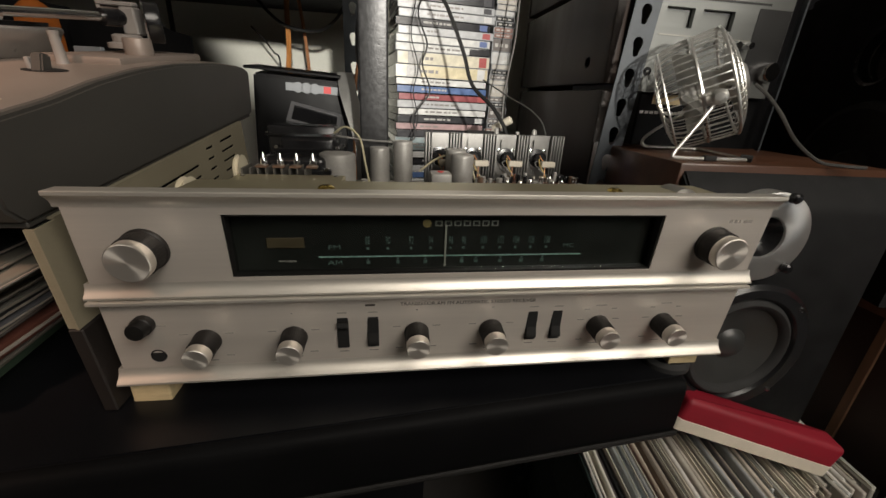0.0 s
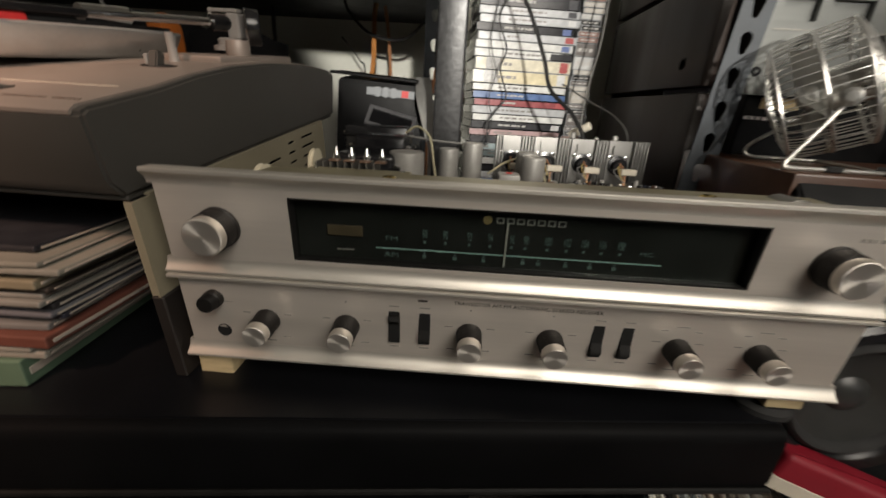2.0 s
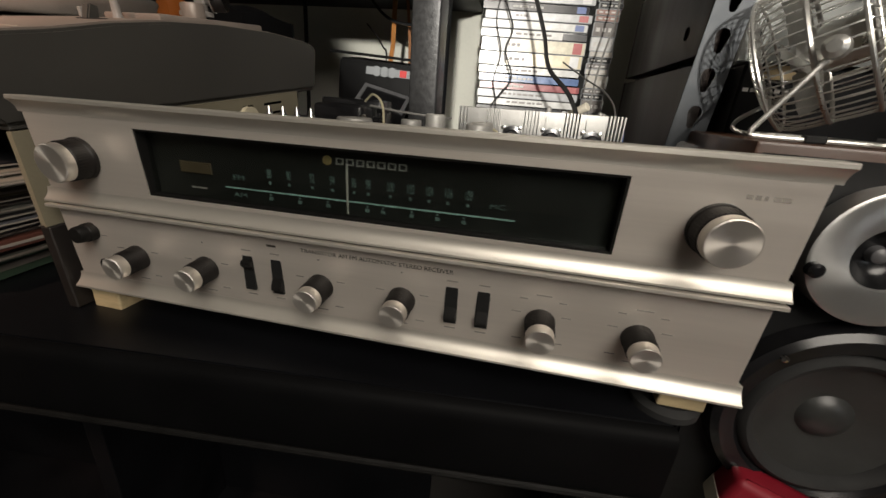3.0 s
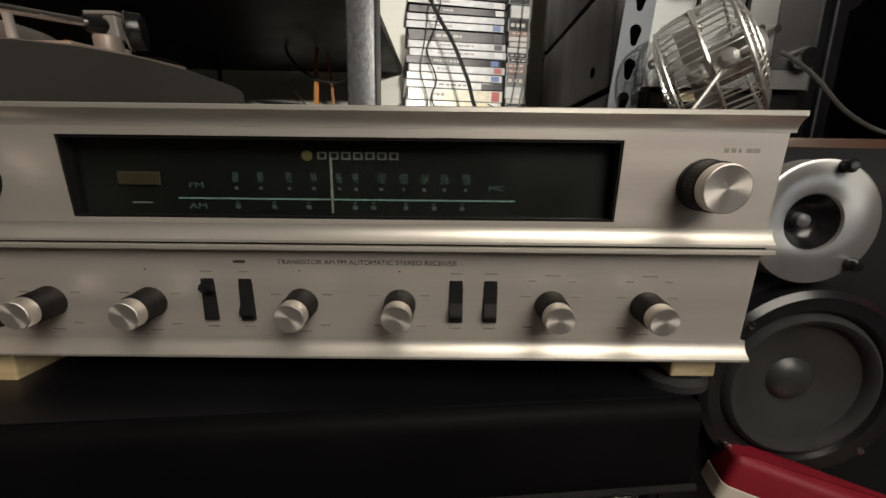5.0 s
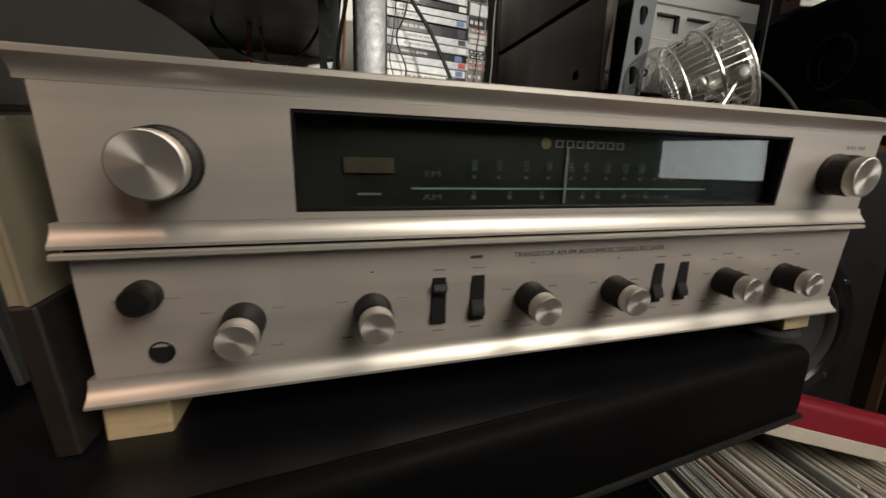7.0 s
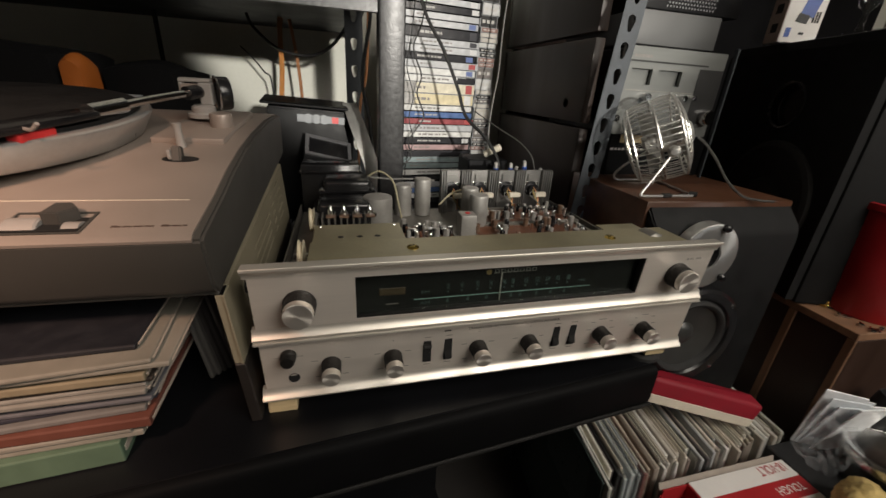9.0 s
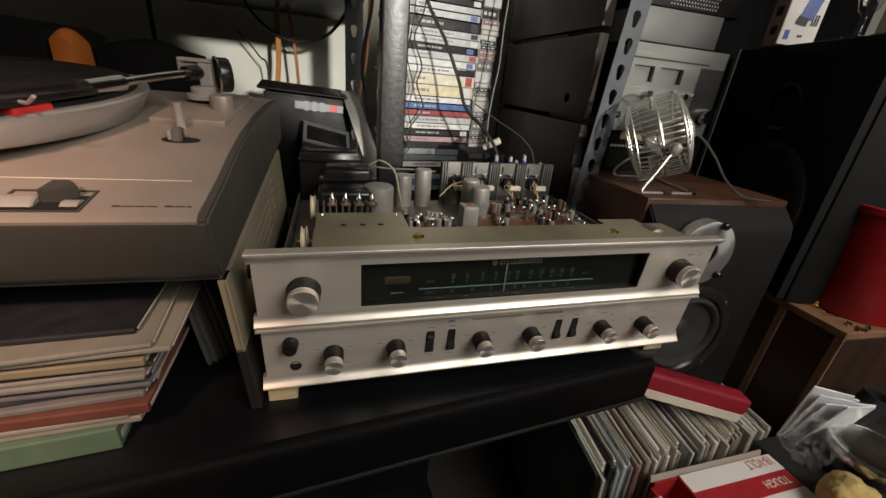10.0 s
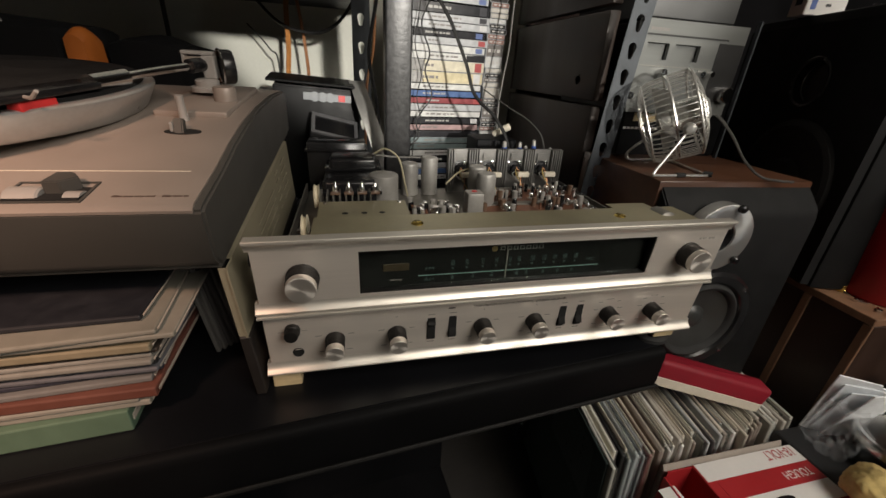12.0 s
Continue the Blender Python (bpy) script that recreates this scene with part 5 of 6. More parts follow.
def bookshelf_speaker():
    ob = thing("bookshelf_speaker", "walnut bookshelf loudspeaker with a black baffle and metal tweeter plate", "speaker", pose(0.237, 0.128, -0.176, 0, 0, -1.5))
    w, h = 0.236, 0.323
    part("cabinet", box(0, w, 0.002, 0.185, 0, h, 0.0025, 2), M["walnut"], ob, "walnut veneered cabinet", True)
    part("baffle", prism([(0.0018, 0.002), (-0.020, 0.004), (-0.024, 0.010), (-0.024, h - 0.045), (-0.020, h - 0.030), (0.0018, h - 0.006)], 0.003, w - 0.003, bevel=0.002), M["baffle"], ob, "black baffle", True)
    c = pose(0.073, -0.0242, 0.262, 90)
    tw = part("tweeter_plate", lathe([(0.0195, 0.0125), (0.0205, 0.0142), (0.0415, 0.0165), (0.0435, 0.0155), (0.0435, 0.0)], 64, c, cap=False), M["disc"], ob, "brushed round metal tweeter plate", True)
    part("tweeter_throat", lathe([(0.0195, 0.0125), (0.014, 0.004), (0.010, 0.001), (0, 0.001)], 40, c, cap=False), M["tranny"], tw, "dark tweeter throat", True)
    part("phase_plug", lathe([(0.006, 0), (0.005, 0.006), (0, 0.010)], 20, c), M["bezelgrey"], tw, "", True)
    for a in (75, -45, 195):
        part("plate_bolt", lathe([(0.0048, 0), (0.0048, 0.005), (0.003, 0.0068), (0, 0.007)], 14, c @ pose(0.0405 * math.cos(radians(a)), 0.0405 * math.sin(radians(a)), 0.0165)), M["tranny"], tw, "dark plate bolt", True)
    c = pose(0.092, -0.0242, 0.135, 90) @ Matrix.Scale(0.83, 4)
    wf = part("woofer_frame", lathe([(0.072, 0.012), (0.076, 0.018), (0.088, 0.020), (0.094, 0.016), (0.096, 0.0)], 64, c, cap=False), M["tranny"], ob, "black woofer frame ring", True)
    part("surround", lathe([(0.058, 0.010), (0.061, 0.016), (0.066, 0.0185), (0.070, 0.016), (0.072, 0.012)], 64, c, cap=False), M["rubber"], wf, "black rolled rubber surround", True)
    part("cone", lathe([(0.058, 0.010), (0.030, 0.0015), (0.022, 0.0005), (0.018, 0.005), (0.010, 0.008), (0, 0.009)], 64, c, cap=False), M["cone"], wf, "grey paper cone", True)
    for a in (45, 135, 225, 315):
        part("frame_screw", lathe([(0.0035, 0), (0.003, 0.002), (0, 0.0025)], 10, c @ pose(0.086 * math.cos(radians(a)), 0.086 * math.sin(radians(a)), 0.0195)), M["chrome"], wf, "", True)


bookshelf_speaker()


def fan():
    ob = thing("desk_fan", "small chrome wire desk fan tilted on its stand", "fan")
    c = Vector((0.294, 0.205, 0.2130))
    ax = Vector((0.74, -0.535, 0.40)).normalized()
    m = Matrix.Translation(c) @ ax.to_track_quat("Z", "Y").to_matrix().to_4x4()
    R, d0, d1 = 0.0552, -0.026, 0.027
    ring = lambda r, z: [(r * math.cos(2 * math.pi * i / 48), r * math.sin(2 * math.pi * i / 48), z) for i in range(48)]
    cage = part("cage", tube(ring(R, d1), 0.0015, 8, None, 1, True, m, False), M["wirechrome"], ob, "chrome wire cage", True)
    for r, z, t in ((R, 0.0, 0.0018), (R * 0.94, d0 - 0.004, 0.0012), (R * 0.60, d1 + 0.009, 0.0010), (R * 0.82, d1 + 0.005, 0.0010), (R * 0.36, d1 + 0.011, 0.0010), (R * 0.60, d0 - 0.010, 0.0010), (R * 0.34, d0 - 0.012, 0.0012)):
        part("cage_ring", tube(ring(r, z), t, 6, None, 1, True, m, False), M["wirechrome"], cage, "", True)
    for i in range(44):
        a = 2 * math.pi * i / 44
        p = lambda r, z: (r * math.cos(a), r * math.sin(a), z)
        part("cage_wire", tube([p(R * 0.34, d0 - 0.012), p(R * 0.7, d0 - 0.009), p(R * 0.94, d0 - 0.003), p(R, d0 + 0.012), p(R, 0), p(R, d1 - 0.002), p(R * 0.92, d1 + 0.003), p(R * 0.62, d1 + 0.009), p(R * 0.2, d1 + 0.0115)], 0.00062, 4, None, 2, False, m), M["wirechrome"], cage, "", True)
    part("badge", lathe([(0.009, d0 - 0.0125), (0.008, d0 - 0.0140), (0, d0 - 0.0145)], 24, m), M["wirechrome"], cage, "round chrome hub badge", True)
    part("motor", lathe([(0, d1 + 0.016), (0.012, d1 + 0.016), (0.018, d1 + 0.010), (0.0185, d1 - 0.022), (0.014, d1 - 0.028), (0.004, d1 - 0.030), (0.004, -0.006), (0, -0.006)], 32, m), M["wirechrome"], ob, "chrome motor housing", True)
    part("back_plate", lathe([(0.019, d1 + 0.004), (0.034, d1 + 0.003), (0.034, d1 + 0.0045), (0.019, d1 + 0.0055)], 32, m, cap=False), M["silverstrip"], ob, "", True)
    hub = part("hub", lathe([(0, -0.018), (0.008, -0.017), (0.012, -0.012), (0.012, -0.004), (0.011, 0.0)], 24, m), M["wirechrome"], ob, "", True)
    for k in range(4):
        own = bmesh.new()
        g = []
        for i in range(5):
            r = 0.010 + i * 0.0085
            wd = (0.009, 0.015, 0.019, 0.019, 0.012)[i]
            g.append([own.verts.new((r, s * wd, s * 0.009 - 0.008)) for s in (-1, -0.33, 0.33, 1)])
        for a, b in zip(g, g[1:]):
            for j in range(3):
                own.faces.new((a[j], a[j + 1], b[j + 1], b[j]))
        bmesh.ops.solidify(own, geom=own.faces, thickness=0.0008)
        own.transform(m @ pose(0, 0, 0, 0, 0, 90 * k + 20))
        part("blade", own, M["silverstrip"], hub, "bright metal blade", True)
    # wire stand: base loop on the speaker, arms up to pivots on the middle ring
    top = 0.1494
    part("stand", tube([(0.2740, 0.1490, 0.2070), (0.2580, 0.1480, top + 0.032), (0.2420, 0.1475, top + 0.008), (0.2390, 0.1468, top + 0.002), (0.2445, 0.1466, top), (0.292, 0.1462, top), (0.3165, 0.146, top), (0.3215, 0.151, top), (0.331, 0.190, top), (0.338, 0.232, top), (0.334, 0.238, top), (0.292, 0.243, top), (0.276, 0.242, top), (0.268, 0.243, top + 0.004), (0.276, 0.247, top + 0.014), (0.310, 0.250, top + 0.035), (0.3500, 0.2410, 0.2070)], 0.0019, 8, None, 5), M["wirechrome"], ob, "chrome bent wire base and arms", True)
    part("pivot_knob", lathe([(0.006, 0), (0.0075, 0.003), (0.007, 0.010), (0.004, 0.013), (0, 0.0135)], 20, look((0.2740, 0.1500, 0.2070), (0.3105, 0.1940, 0.2070))), M["wirechrome"], ob, "rounded chrome pivot knob", True)
    part("rubber_clip", box(0.272, 0.286, 0.1435, 0.1500, top - 0.0022, top + 0.003, 0.001, 1), M["rubber"], ob, "dark rubber clip")
    part("stand_foot", lathe([(0.0035, 0), (0.0035, 0.010), (0, 0.010)], 10, pose(0.3195, 0.152, top + 0.0015, 90, 0, 40)), M["rubber"], ob)


fan()


M["chargrey"] = mat("glossy_charcoal_plastic", (0.030, 0.030, 0.031), 0.25, 0, 0.2, 40, 0.05)


def tall_speaker():
    ob = thing("boxy_speaker", "large matte black loudspeaker with a round port", "speaker", pose(0.628, 0.438, -0.0132, 0, 0, -107.5))
    w, h = 0.342, 0.369
    part("cabinet", box(0, w, 0.012, 0.26, 0, h + 0.012, 0.004, 2), M["baffle"], ob, "black cabinet", True)
    front, rim_ = bmesh.new(), []
    for k in range(48):
        ang = 2 * math.pi * k / 48
        dx, dz = math.cos(ang), math.sin(ang)
        far = min(((w - 0.004 - 0.193) if dx > 0 else (0.193 - 0.004)) / max(abs(dx), 1e-6), ((h - 0.004 - 0.283) if dz > 0 else (0.283 - 0.004)) / max(abs(dz), 1e-6))
        rim_.append([front.verts.new((0.193 + r * dx, y, 0.283 + r * dz)) for r, y in ((0.0335, 0.0115), (0.0335, 0.0), (far, 0.0), (far, 0.0118))])
    for p0, p1 in zip(rim_, rim_[1:] + rim_[:1]):
        for k in range(3):
            front.faces.new((p0[k], p1[k], p1[k + 1], p0[k + 1]))
    for x, z in ((0.004, 0.004), (w - 0.004, 0.004), (0.004, h - 0.004), (w - 0.004, h - 0.004)):
        near = min(rim_, key=lambda q: (q[2].co.x - x) ** 2 + (q[2].co.z - z) ** 2)
        for q in near[2:]:
            q.co.x, q.co.z = x, z
    part("baffle", front, M["baffle"], ob, "black front baffle")
    c = pose(0.193, 0.0, 0.283, 90) @ Matrix.Diagonal((0.74, 0.74, 1, 1))
    p = part("port", lathe([(0.050, 0.0004), (0.0495, 0.0016), (0.0475, 0.0022), (0.0445, 0.0014), (0.0430, 0.0004)], 48, c, cap=False), M["chargrey"], ob, "glossy round port rim", True)
    part("port_tube", lathe([(0.0432, 0.0006), (0.040, -0.010), (0.038, -0.0112), (0, -0.0114)], 40, c, cap=False), M["tranny"], p, "dark port tube", True)
    c = pose(0.215, 0.0, 0.130, 90)
    part("woofer", lathe([(0.100, 0.0005), (0.098, 0.006), (0.090, 0.008), (0.084, 0.004), (0.04, 0.001), (0.034, 0.008), (0, 0.012)], 56, c, cap=False), M["rubber"], ob, "black woofer", True)


tall_speaker()


def white_carton():
    ob = thing("white_box", "white product box with blue pictures standing on a loudspeaker", "box", pose(0.590, 0.322, 0.3684, 0, 0, -20))
    part("carton", box(0, 0.058, 0, 0.040, 0, 0.13, 0.0008, 1), M["whitecard"], ob)
    part("side_print", box(-0.0006, 0, 0.001, 0.039, 0.001, 0.129), M["pinkcard"], ob, "pinkish side")
    for z in (0.016, 0.045, 0.074):
        part("side_bars", box(-0.0010, -0.0006, 0.012, 0.028, z, z + 0.014), M["blackplastic"], ob)
    tilt = pose(0.034, 0, 0.055, 0, 12, 0)
    part("picture", box(-0.010, 0.012, -0.0008, 0, -0.016, 0.060, 0, 1, tilt), M["blue"], ob, "blue printed picture")
    part("picture_base", box(-0.012, 0.006, -0.0012, -0.0008, -0.026, -0.014, 0, 1, tilt), M["darkgrey"], ob)
    part("badge", box(0.006, 0.014, -0.0006, 0, 0.008, 0.022), M["blue"], ob)
    for k in range(3):
        part("print_bar", box(0.042 + k * 0.004, 0.0445 + k * 0.004, -0.0006, 0, 0.030, 0.046), M["blackplastic"], ob)
    for z in (0.012, 0.026):
        part("small_icon", lathe([(0, 0), (0.0022, 0), (0.0022, 0.0004), (0, 0.0004)], 12, pose(0.026 + z * 0.3, -0.0002, 0.014, 90)), M["darkgrey"], ob)
    for x, y in ((0.590, 0.208), (0.584, 0.168)):
        gl = thing("glass_goblet", "clear glass stemware standing on a loudspeaker", "glass", pose(x, y, 0.3684))
        part("foot", lathe([(0.017, 0), (0.017, 0.002), (0.004, 0.005), (0.0035, 0.028), (0, 0.028)], 28), M["glassware"], gl, smooth=True)
        part("bowl", lathe([(0.0036, 0.0285), (0.011, 0.036), (0.017, 0.060), (0.016, 0.085)], 28, cap=False), M["glassware"], gl, smooth=True)


M["pinkcard"] = mat("pinkish_card", (0.50, 0.40, 0.36), 0.5, 0, 0.1, 20, 0.04)
M["glassware"] = clear("clear_glass", (0.8, 0.82, 0.82), 0.03, 1.9)
white_carton()


# ---- records standing in a row, red case, cartons ----
def record_row():
    rng = random.Random(21)
    x, i = 0.158, 0
    tones = [(0.50, 0.47, 0.41), (0.42, 0.38, 0.32), (0.30, 0.25, 0.20), (0.55, 0.53, 0.49), (0.22, 0.17, 0.14), (0.07, 0.06, 0.06), (0.34, 0.35, 0.36), (0.47, 0.41, 0.33), (0.58, 0.56, 0.52)]
    first = [(0.055, 0.085, 0.080), (0.55, 0.52, 0.45), (0.03, 0.03, 0.03), (0.60, 0.57, 0.48), (0.05, 0.04, 0.04), (0.58, 0.55, 0.46), (0.03, 0.03, 0.03), (0.50, 0.44, 0.33), (0.40, 0.43, 0.44), (0.45, 0.47, 0.48), (0.48, 0.50, 0.51), (0.42, 0.44, 0.46), (0.30, 0.29, 0.30), (0.34, 0.33, 0.34), (0.20, 0.05, 0.04), (0.05, 0.04, 0.04), (0.32, 0.25, 0.18), (0.36, 0.28, 0.20)]
    while x < 0.503:
        t = rng.uniform(0.0034, 0.0062)
        c = first[i] if i < len(first) else rng.choice(tones)
        lean = -4 - 3 * (x - 0.18) / 0.32 + rng.uniform(-1.0, 1.0)
        drop = rng.uniform(0, 0.010)
        ob = thing("record_sleeve", "worn cardboard record sleeve standing in a tight row", "record sleeve", pose(x + 0.030, 0.010 + 0.020 * (x - 0.18) / 0.32 + rng.uniform(-0.014, 0.008), -0.4985, 0, lean, rng.uniform(-7.5, -5.5)), "row of records")
        part("jacket", box(0, t - 0.0006, 0, 0.313, 0.0, 0.3185 - drop, min(0.0012, t * 0.25), 1), paint(*(min(0.8, 1.25 * k) for k in c), 0.55), ob)
        if rng.random() < 0.5:
            part("inner_sleeve", box(t * 0.3, t * 0.55, 0.002, 0.311, 0.310 - drop, 0.3205 - drop), M["creamplastic"], ob, "pale paper inner sleeve")
        if 8 <= i <= 13 or rng.random() < 0.2:
            part("plastic_outer", box(-0.0003, t - 0.0003, -0.003, 0.315, 0.001, 0.3215 - drop), M["shrink"], ob, "clear plastic outer sleeve").visible_shadow = False
        if i == 0:
            part("cover_print", box(-0.0004, 0.0, 0.03, 0.16, 0.19, 0.30), paint(0.07, 0.12, 0.11, 0.3), ob)
        x += t
        i += 1


record_row()


def rounded_layers(L, W, r, layers):
    """Solid with a rounded-rectangle plan; layers are (inset, height) from the bottom up."""
    own = bmesh.new()
    rings = []
    for d, z in layers:
        ring = []
        for cx, cy, a0 in ((L - r, r, -90), (L - r, W - r, 0), (r, W - r, 90), (r, r, 180)):
            for k in range(6):
                a = radians(a0 + 18 * k)
                ring.append(own.verts.new((cx + (r - d) * math.cos(a), cy + (r - d) * math.sin(a), z)))
        rings.append(ring)
    n = len(rings[0])
    for a, b in zip(rings, rings[1:]):
        for k in range(n):
            own.faces.new((a[k], a[(k + 1) % n], b[(k + 1) % n], b[k]))
    own.faces.new(rings[0][::-1])
    own.faces.new(rings[-1])
    return own


def red_case():
    ob = thing("red_case", "deep red and cream plastic case propped on the records", "plastic case", pose(0.264, 0.0730, -0.1290, 0, 14.7, -12.7))
    part("base", rounded_layers(0.181, 0.031, 0.006, [(0.001, 0), (0, 0.001), (0, 0.0145), (0.0005, 0.015)]), M["creamplastic"], ob, "cream plastic base", True)
    part("lid", rounded_layers(0.181, 0.031, 0.006, [(0.0005, 0.0154), (0.0005, 0.035), (0.0015, 0.0385), (0.004, 0.0405), (0.007, 0.0412)]), M["redvelvet"], ob, "deep red lid", True)


red_case()


def carton():
    ob = thing("tool_carton", "red and white cardboard carton with an open top flap", "carton", pose(0.252, -0.006, -0.4995, 0, 0, 1.0))
    L, Dp, H, cut = 0.208, 0.140, 0.2985, 0.040
    own = box(cut, L, -Dp, 0, 0, H, 0.001, 1)
    box(0, 0.002, -Dp, 0, 0, H - 0.012, 0, 1, None, own)
    box(0.002, cut, -0.002, 0, 0, H - 0.002, 0, 1, None, own)
    box(0.002, cut, -Dp, -Dp + 0.002, 0, H - 0.012, 0, 1, None, own)
    box(0.002, cut, -Dp + 0.002, -0.002, 0, 0.12, 0, 1, None, own)
    part("body", own, M["redcard"], ob, "red printed carton with an open end")
    part("top_white", box(cut + 0.002, L, -0.0245, -0.0005, H, H + 0.0007), M["whitecard"], ob, "white top band")
    part("top_red", box(cut + 0.014, L, -0.0500, -0.0247, H, H + 0.0005), M["redcard"], ob)
    part("lower_white", box(cut + 0.030, L, -0.0740, -0.0502, H, H + 0.0006), M["whitecard"], ob, "white lower band")
    part("white_corner", box(0.012, cut - 0.004, -0.030, -0.012, H - 0.016, H - 0.0152, 0, 1, pose(0, 0, 0, 0, -6, 0)), M["whitecard"], ob, "loose white inner tab")
    flap = box(-0.002, L - 0.010, 0.0, 0.0014, 0.0, 0.009, 0, 1, pose(0, 0.0012, H - 0.003, -24, 0, 0))
    part("flap", flap, M["brownkraft"], ob, "grey inner flap")
    writing("print_text", "18-VOLT", 0.0185, pose(0.178, -0.0085, H + 0.0009, 0, 0, 180), M["redcard"], ob, 0.70)
    writing("print_text", "TOUGH", 0.0150, pose(0.174, -0.0370, H + 0.0008, 0, 0, 180), M["whitecard"], ob, 0.85)
    part("grip_slot", lathe([(0, 0), (0.012, 0), (0.012, 0.0004), (0, 0.0004)], 20, pose(0.120, -0.062, H + 0.0007) @ Matrix.Diagonal((1.3, 0.35, 1, 1))), M["blackplastic"], ob)


carton()


def side_cabinet():
    ob = thing("wooden_speaker_cabinet", "dark brown wooden cabinet with raw lighter edges", "cabinet", pose(0.545, 0.020, -0.4995, 0, 0, -3))
    H = 0.478
    part("carcass", box(0.004, 0.30, 0.018, 0.465, 0, H - 0.006, 0.001, 1), M["darkwood"], ob)
    part("top_board", box(0.0, 0.34, 0.006, 0.470, H - 0.0055, H + 0.006, 0.001, 1), M["edgewood"], ob, "raw wood top board")
    for y in (0.006, 0.088):
        part("edge_post", box(0.0, 0.0038, y, y + 0.011, 0, H - 0.006, 0.0008, 1), M["edgewood"], ob, "raw wood edge strip")
    part("front_edge", box(0.0042, 0.30, 0.006, 0.0175, 0, H - 0.006, 0.0008, 1), M["darkwood"], ob)
    z = -0.4995 + H + 0.0062
    jar = thing("brass_fitting", "small brass screw terminal", "fitting", pose(0.588, 0.100, z))
    part("barrel", lathe([(0.009, 0), (0.009, 0.010), (0.006, 0.012), (0.006, 0.022), (0, 0.023)], 16), M["brass"], jar, smooth=True)
    rng = random.Random(3)
    for i in range(6):
        s = thing("loose_screw", "bright loose screw on the cabinet top", "screw", pose(0.584 - 0.001 * i, 0.084 - 0.012 * i, z, 0, 0, rng.uniform(0, 360)), "loose screws")
        part("shank", tube([(0, 0, 0.002), (0.012, 0, 0.002)], 0.0014, 8, smooth_line=False), M["chrome"], s)
        part("head", lathe([(0.0032, 0), (0.003, 0.0015), (0, 0.002)], 10, pose(0.012, 0, 0.0033, 0, 90, 0)), M["chrome"], s)
    bn = thing("red_bin", "red plastic tub standing on the cabinet", "tub", pose(0.640, 0.080, z) @ Matrix.Diagonal((1.22, 1.22, 1.22, 1)))
    part("tub", lathe([(0.042, 0), (0.045, 0.004), (0.054, 0.135), (0.052, 0.135), (0.043, 0.008), (0, 0.008)], 48), M["redbin"], bn, smooth=True)
    part("tub_rim", lathe([(0.0540, 0.128), (0.0570, 0.130), (0.0570, 0.137), (0.0535, 0.138), (0.0522, 0.1355)], 48, cap=False), M["redbin"], bn, "rolled red rim", True)


side_cabinet()


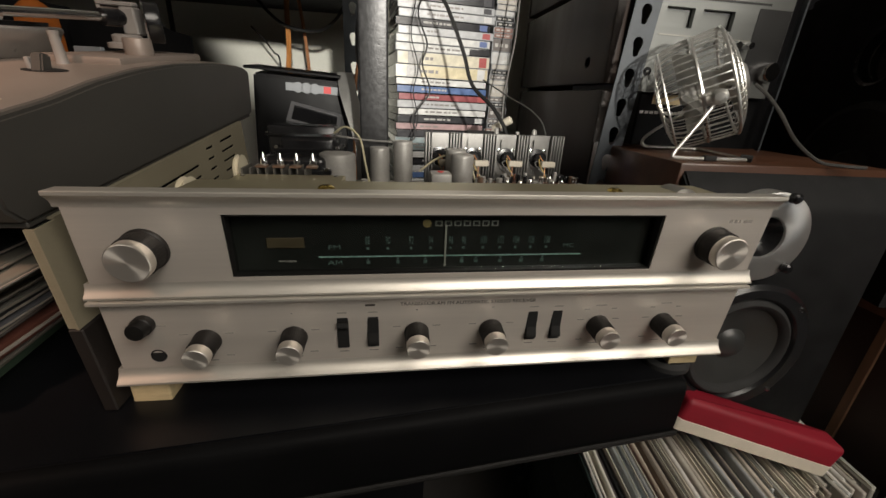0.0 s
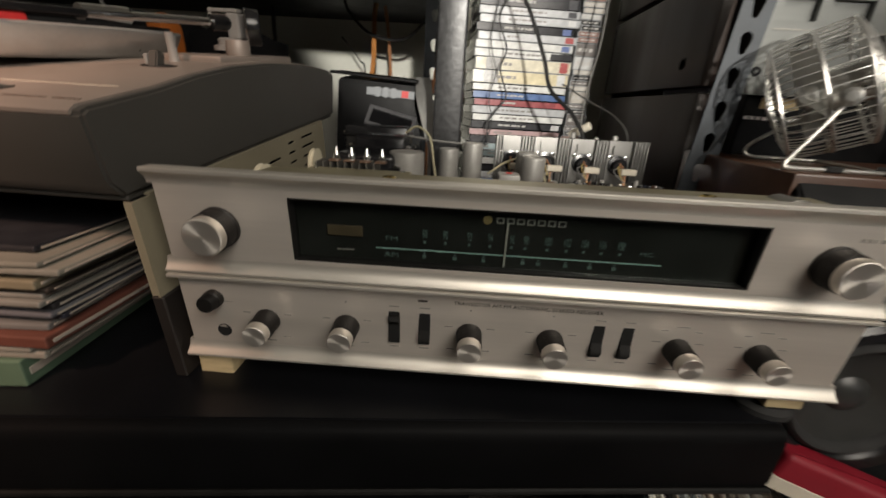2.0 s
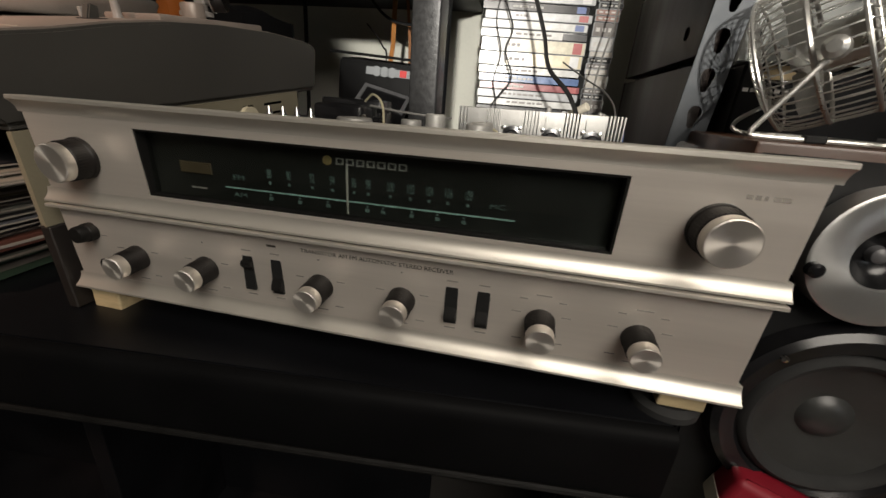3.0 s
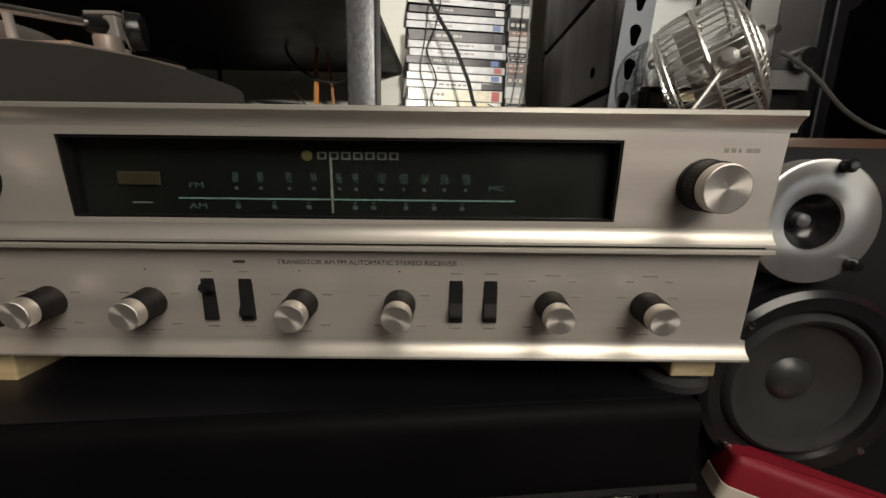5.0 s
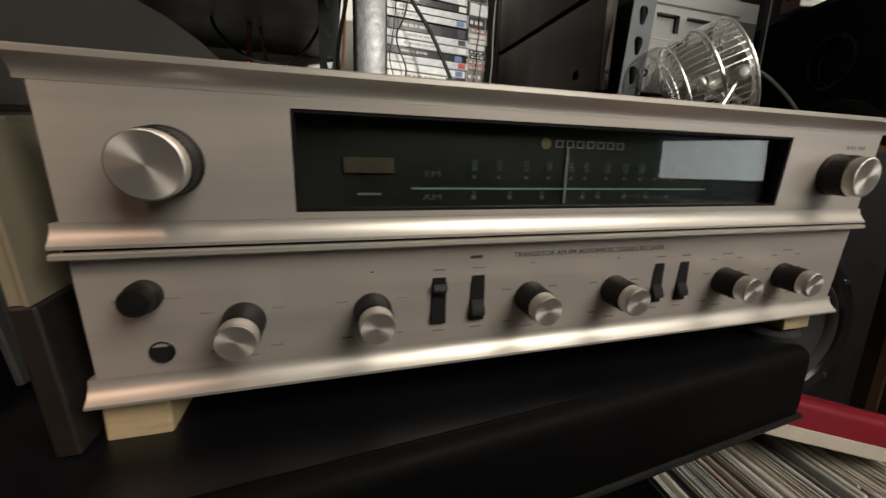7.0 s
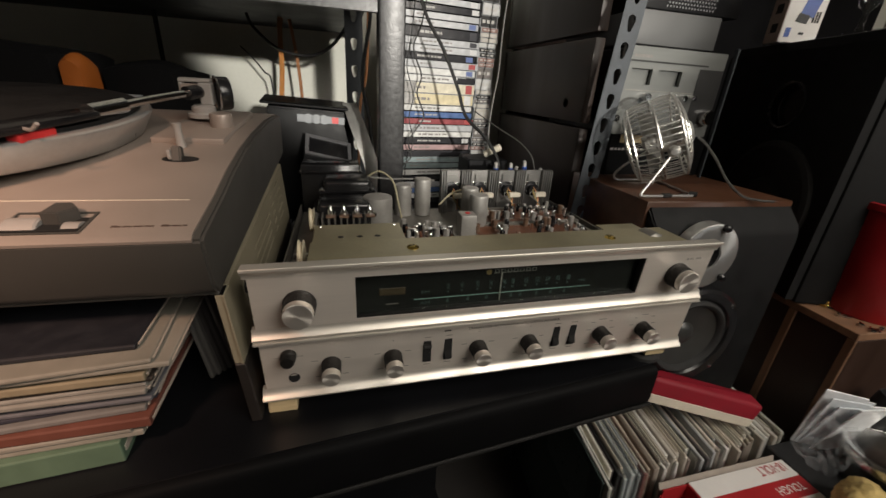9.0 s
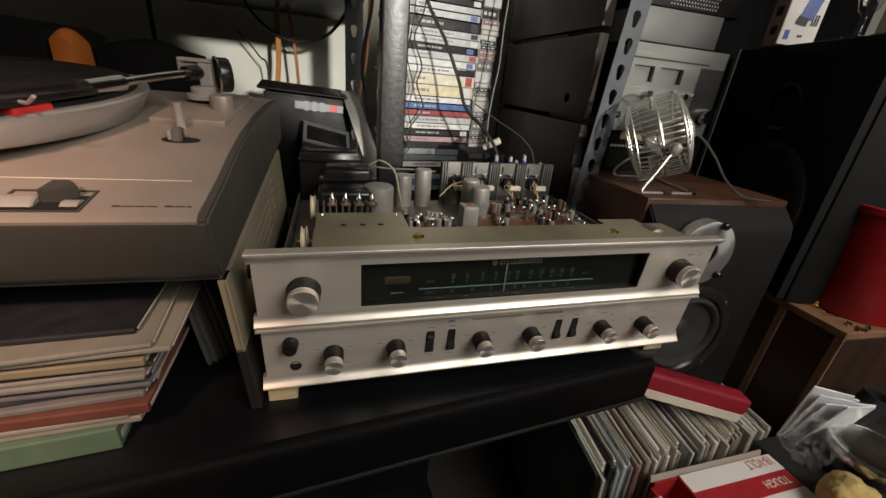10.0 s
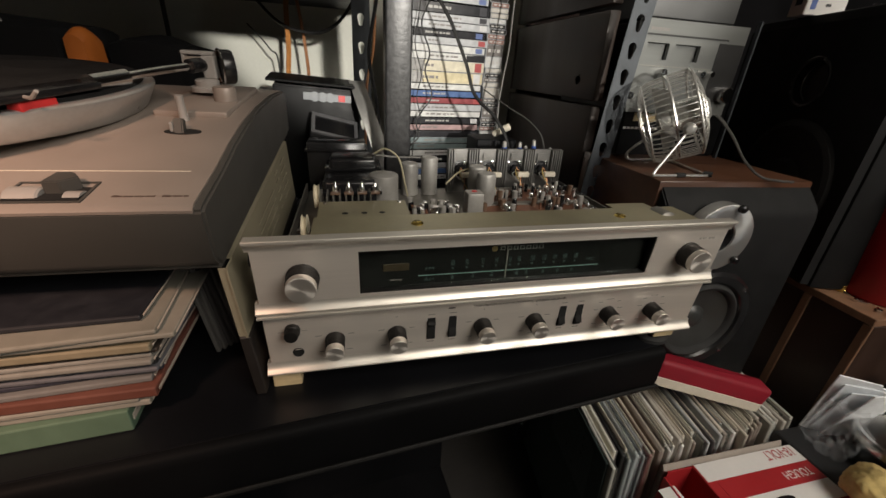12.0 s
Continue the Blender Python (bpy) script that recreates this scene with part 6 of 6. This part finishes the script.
def floor_clutter():
    rng = random.Random(17)

    def crumple(name, label, cat, m, size, material, amp, sub, seed, soft=True):
        ob = thing(name, label, cat, m)
        own = bmesh.new()
        bmesh.ops.create_icosphere(own, subdivisions=sub, radius=1)
        for v in own.verts:
            p = v.co * 2.2 + Vector((seed, seed * 2, 0))
            v.co *= 1 + amp * noise.noise(p * 0.8) + amp * 0.55 * abs(noise.noise(p * 1.9)) + amp * 0.10 * noise.noise(p * 5)
            v.co.x, v.co.y, v.co.z = v.co.x * size[0], v.co.y * size[1], v.co.z * size[2]
        lo = min(v.co.z for v in own.verts)
        for v in own.verts:
            v.co.z -= lo
        part("lump", own, material, ob, smooth=soft)
        return ob

    st = thing("cardboard_box", "plain dark grey box carrying odds and ends", "box", pose(0.462, -0.215, -0.4995))
    part("carton", box(0.0, 0.26, 0.0, 0.236, 0, 0.300, 0.002, 1), M["darkgrey"], st)
    top = -0.1990
    for k, (x, y, sx, sz, sd) in enumerate(((0.489, -0.022, 0.024, 0.034, 3.0), (0.520, -0.140, 0.024, 0.018, 7.0))):
        crumple("plastic_bag", "crumpled clear plastic bag", "plastic bag", pose(x, y, top), (sx, 0.024, sz), M["bagfilm"], 0.75, 4, sd, False)
    roll = thing("paper_tube", "dark hollow tube lying over the plastic sleeves", "tube", pose(0.590, 0.000, top))
    part("roll", lathe([(0.0170, 0), (0.0180, 0.001), (0.0180, 0.100), (0.0165, 0.100), (0.0160, 0.004)], 28, pose(0, 0, 0, 8, 10, 0), cap=False), M["darkgrey"], roll, smooth=True)
    for k in range(9):
        lean, tall = 16 + 5 * (k % 4) + rng.uniform(-3, 3), 0.096 - 0.006 * (k % 3) - 0.002 * k
        ds = thing("plastic_sleeve", "pale translucent plastic sleeve leaning in the clutter", "plastic sleeve", pose(0.545 + 0.006 * k, -0.006 + 0.003 * (k % 3), top + 0.001, 0, -lean * 0.5, 55 + 9 * (k % 4)), "loose plastic sleeves")
        part("sleeve", box(0, 0.0022, 0, 0.046, 0.0, tall + 0.016, 0.0006, 1), M["milky"] if k % 3 else paint(0.74, 0.77, 0.80, 0.2), ds)
    crumple("foam_block", "yellow foam packing lump", "foam", pose(0.468, -0.088, top), (0.030, 0.026, 0.024), M["sponge"], 0.20, 5, 1.5)
    crumple("foam_block", "yellow foam packing lump", "foam", pose(0.490, -0.140, top), (0.030, 0.026, 0.020), M["sponge"], 0.20, 5, 4.5)
    can = thing("round_tin", "clear tub with a large shiny metal lid", "tin", pose(0.556, -0.058, top))
    part("tub_wall", lathe([(0.044, 0), (0.046, 0.002), (0.047, 0.036), (0.045, 0.036), (0.044, 0.003), (0, 0.003)], 56), M["glassware"], can, smooth=True)
    part("lid", lathe([(0.0468, 0.0362), (0.050, 0.0362), (0.0505, 0.038), (0.0505, 0.050), (0.049, 0.052), (0.045, 0.0524), (0.043, 0.0510), (0.0, 0.0510)], 64, cap=False), M["lidsteel"], can, "shiny metal lid", True)


M["milky"] = mat("milky_translucent_plastic", (0.66, 0.70, 0.74), 0.18, 0, 0.15, 40, 0.15, 200)
M["lidsteel"] = mat("bright_tinplate", (0.55, 0.55, 0.54), 0.22, 1.0, 0.1, 20, 0.04, 300)
M["bagfilm"] = film("thin_clear_film")
floor_clutter()
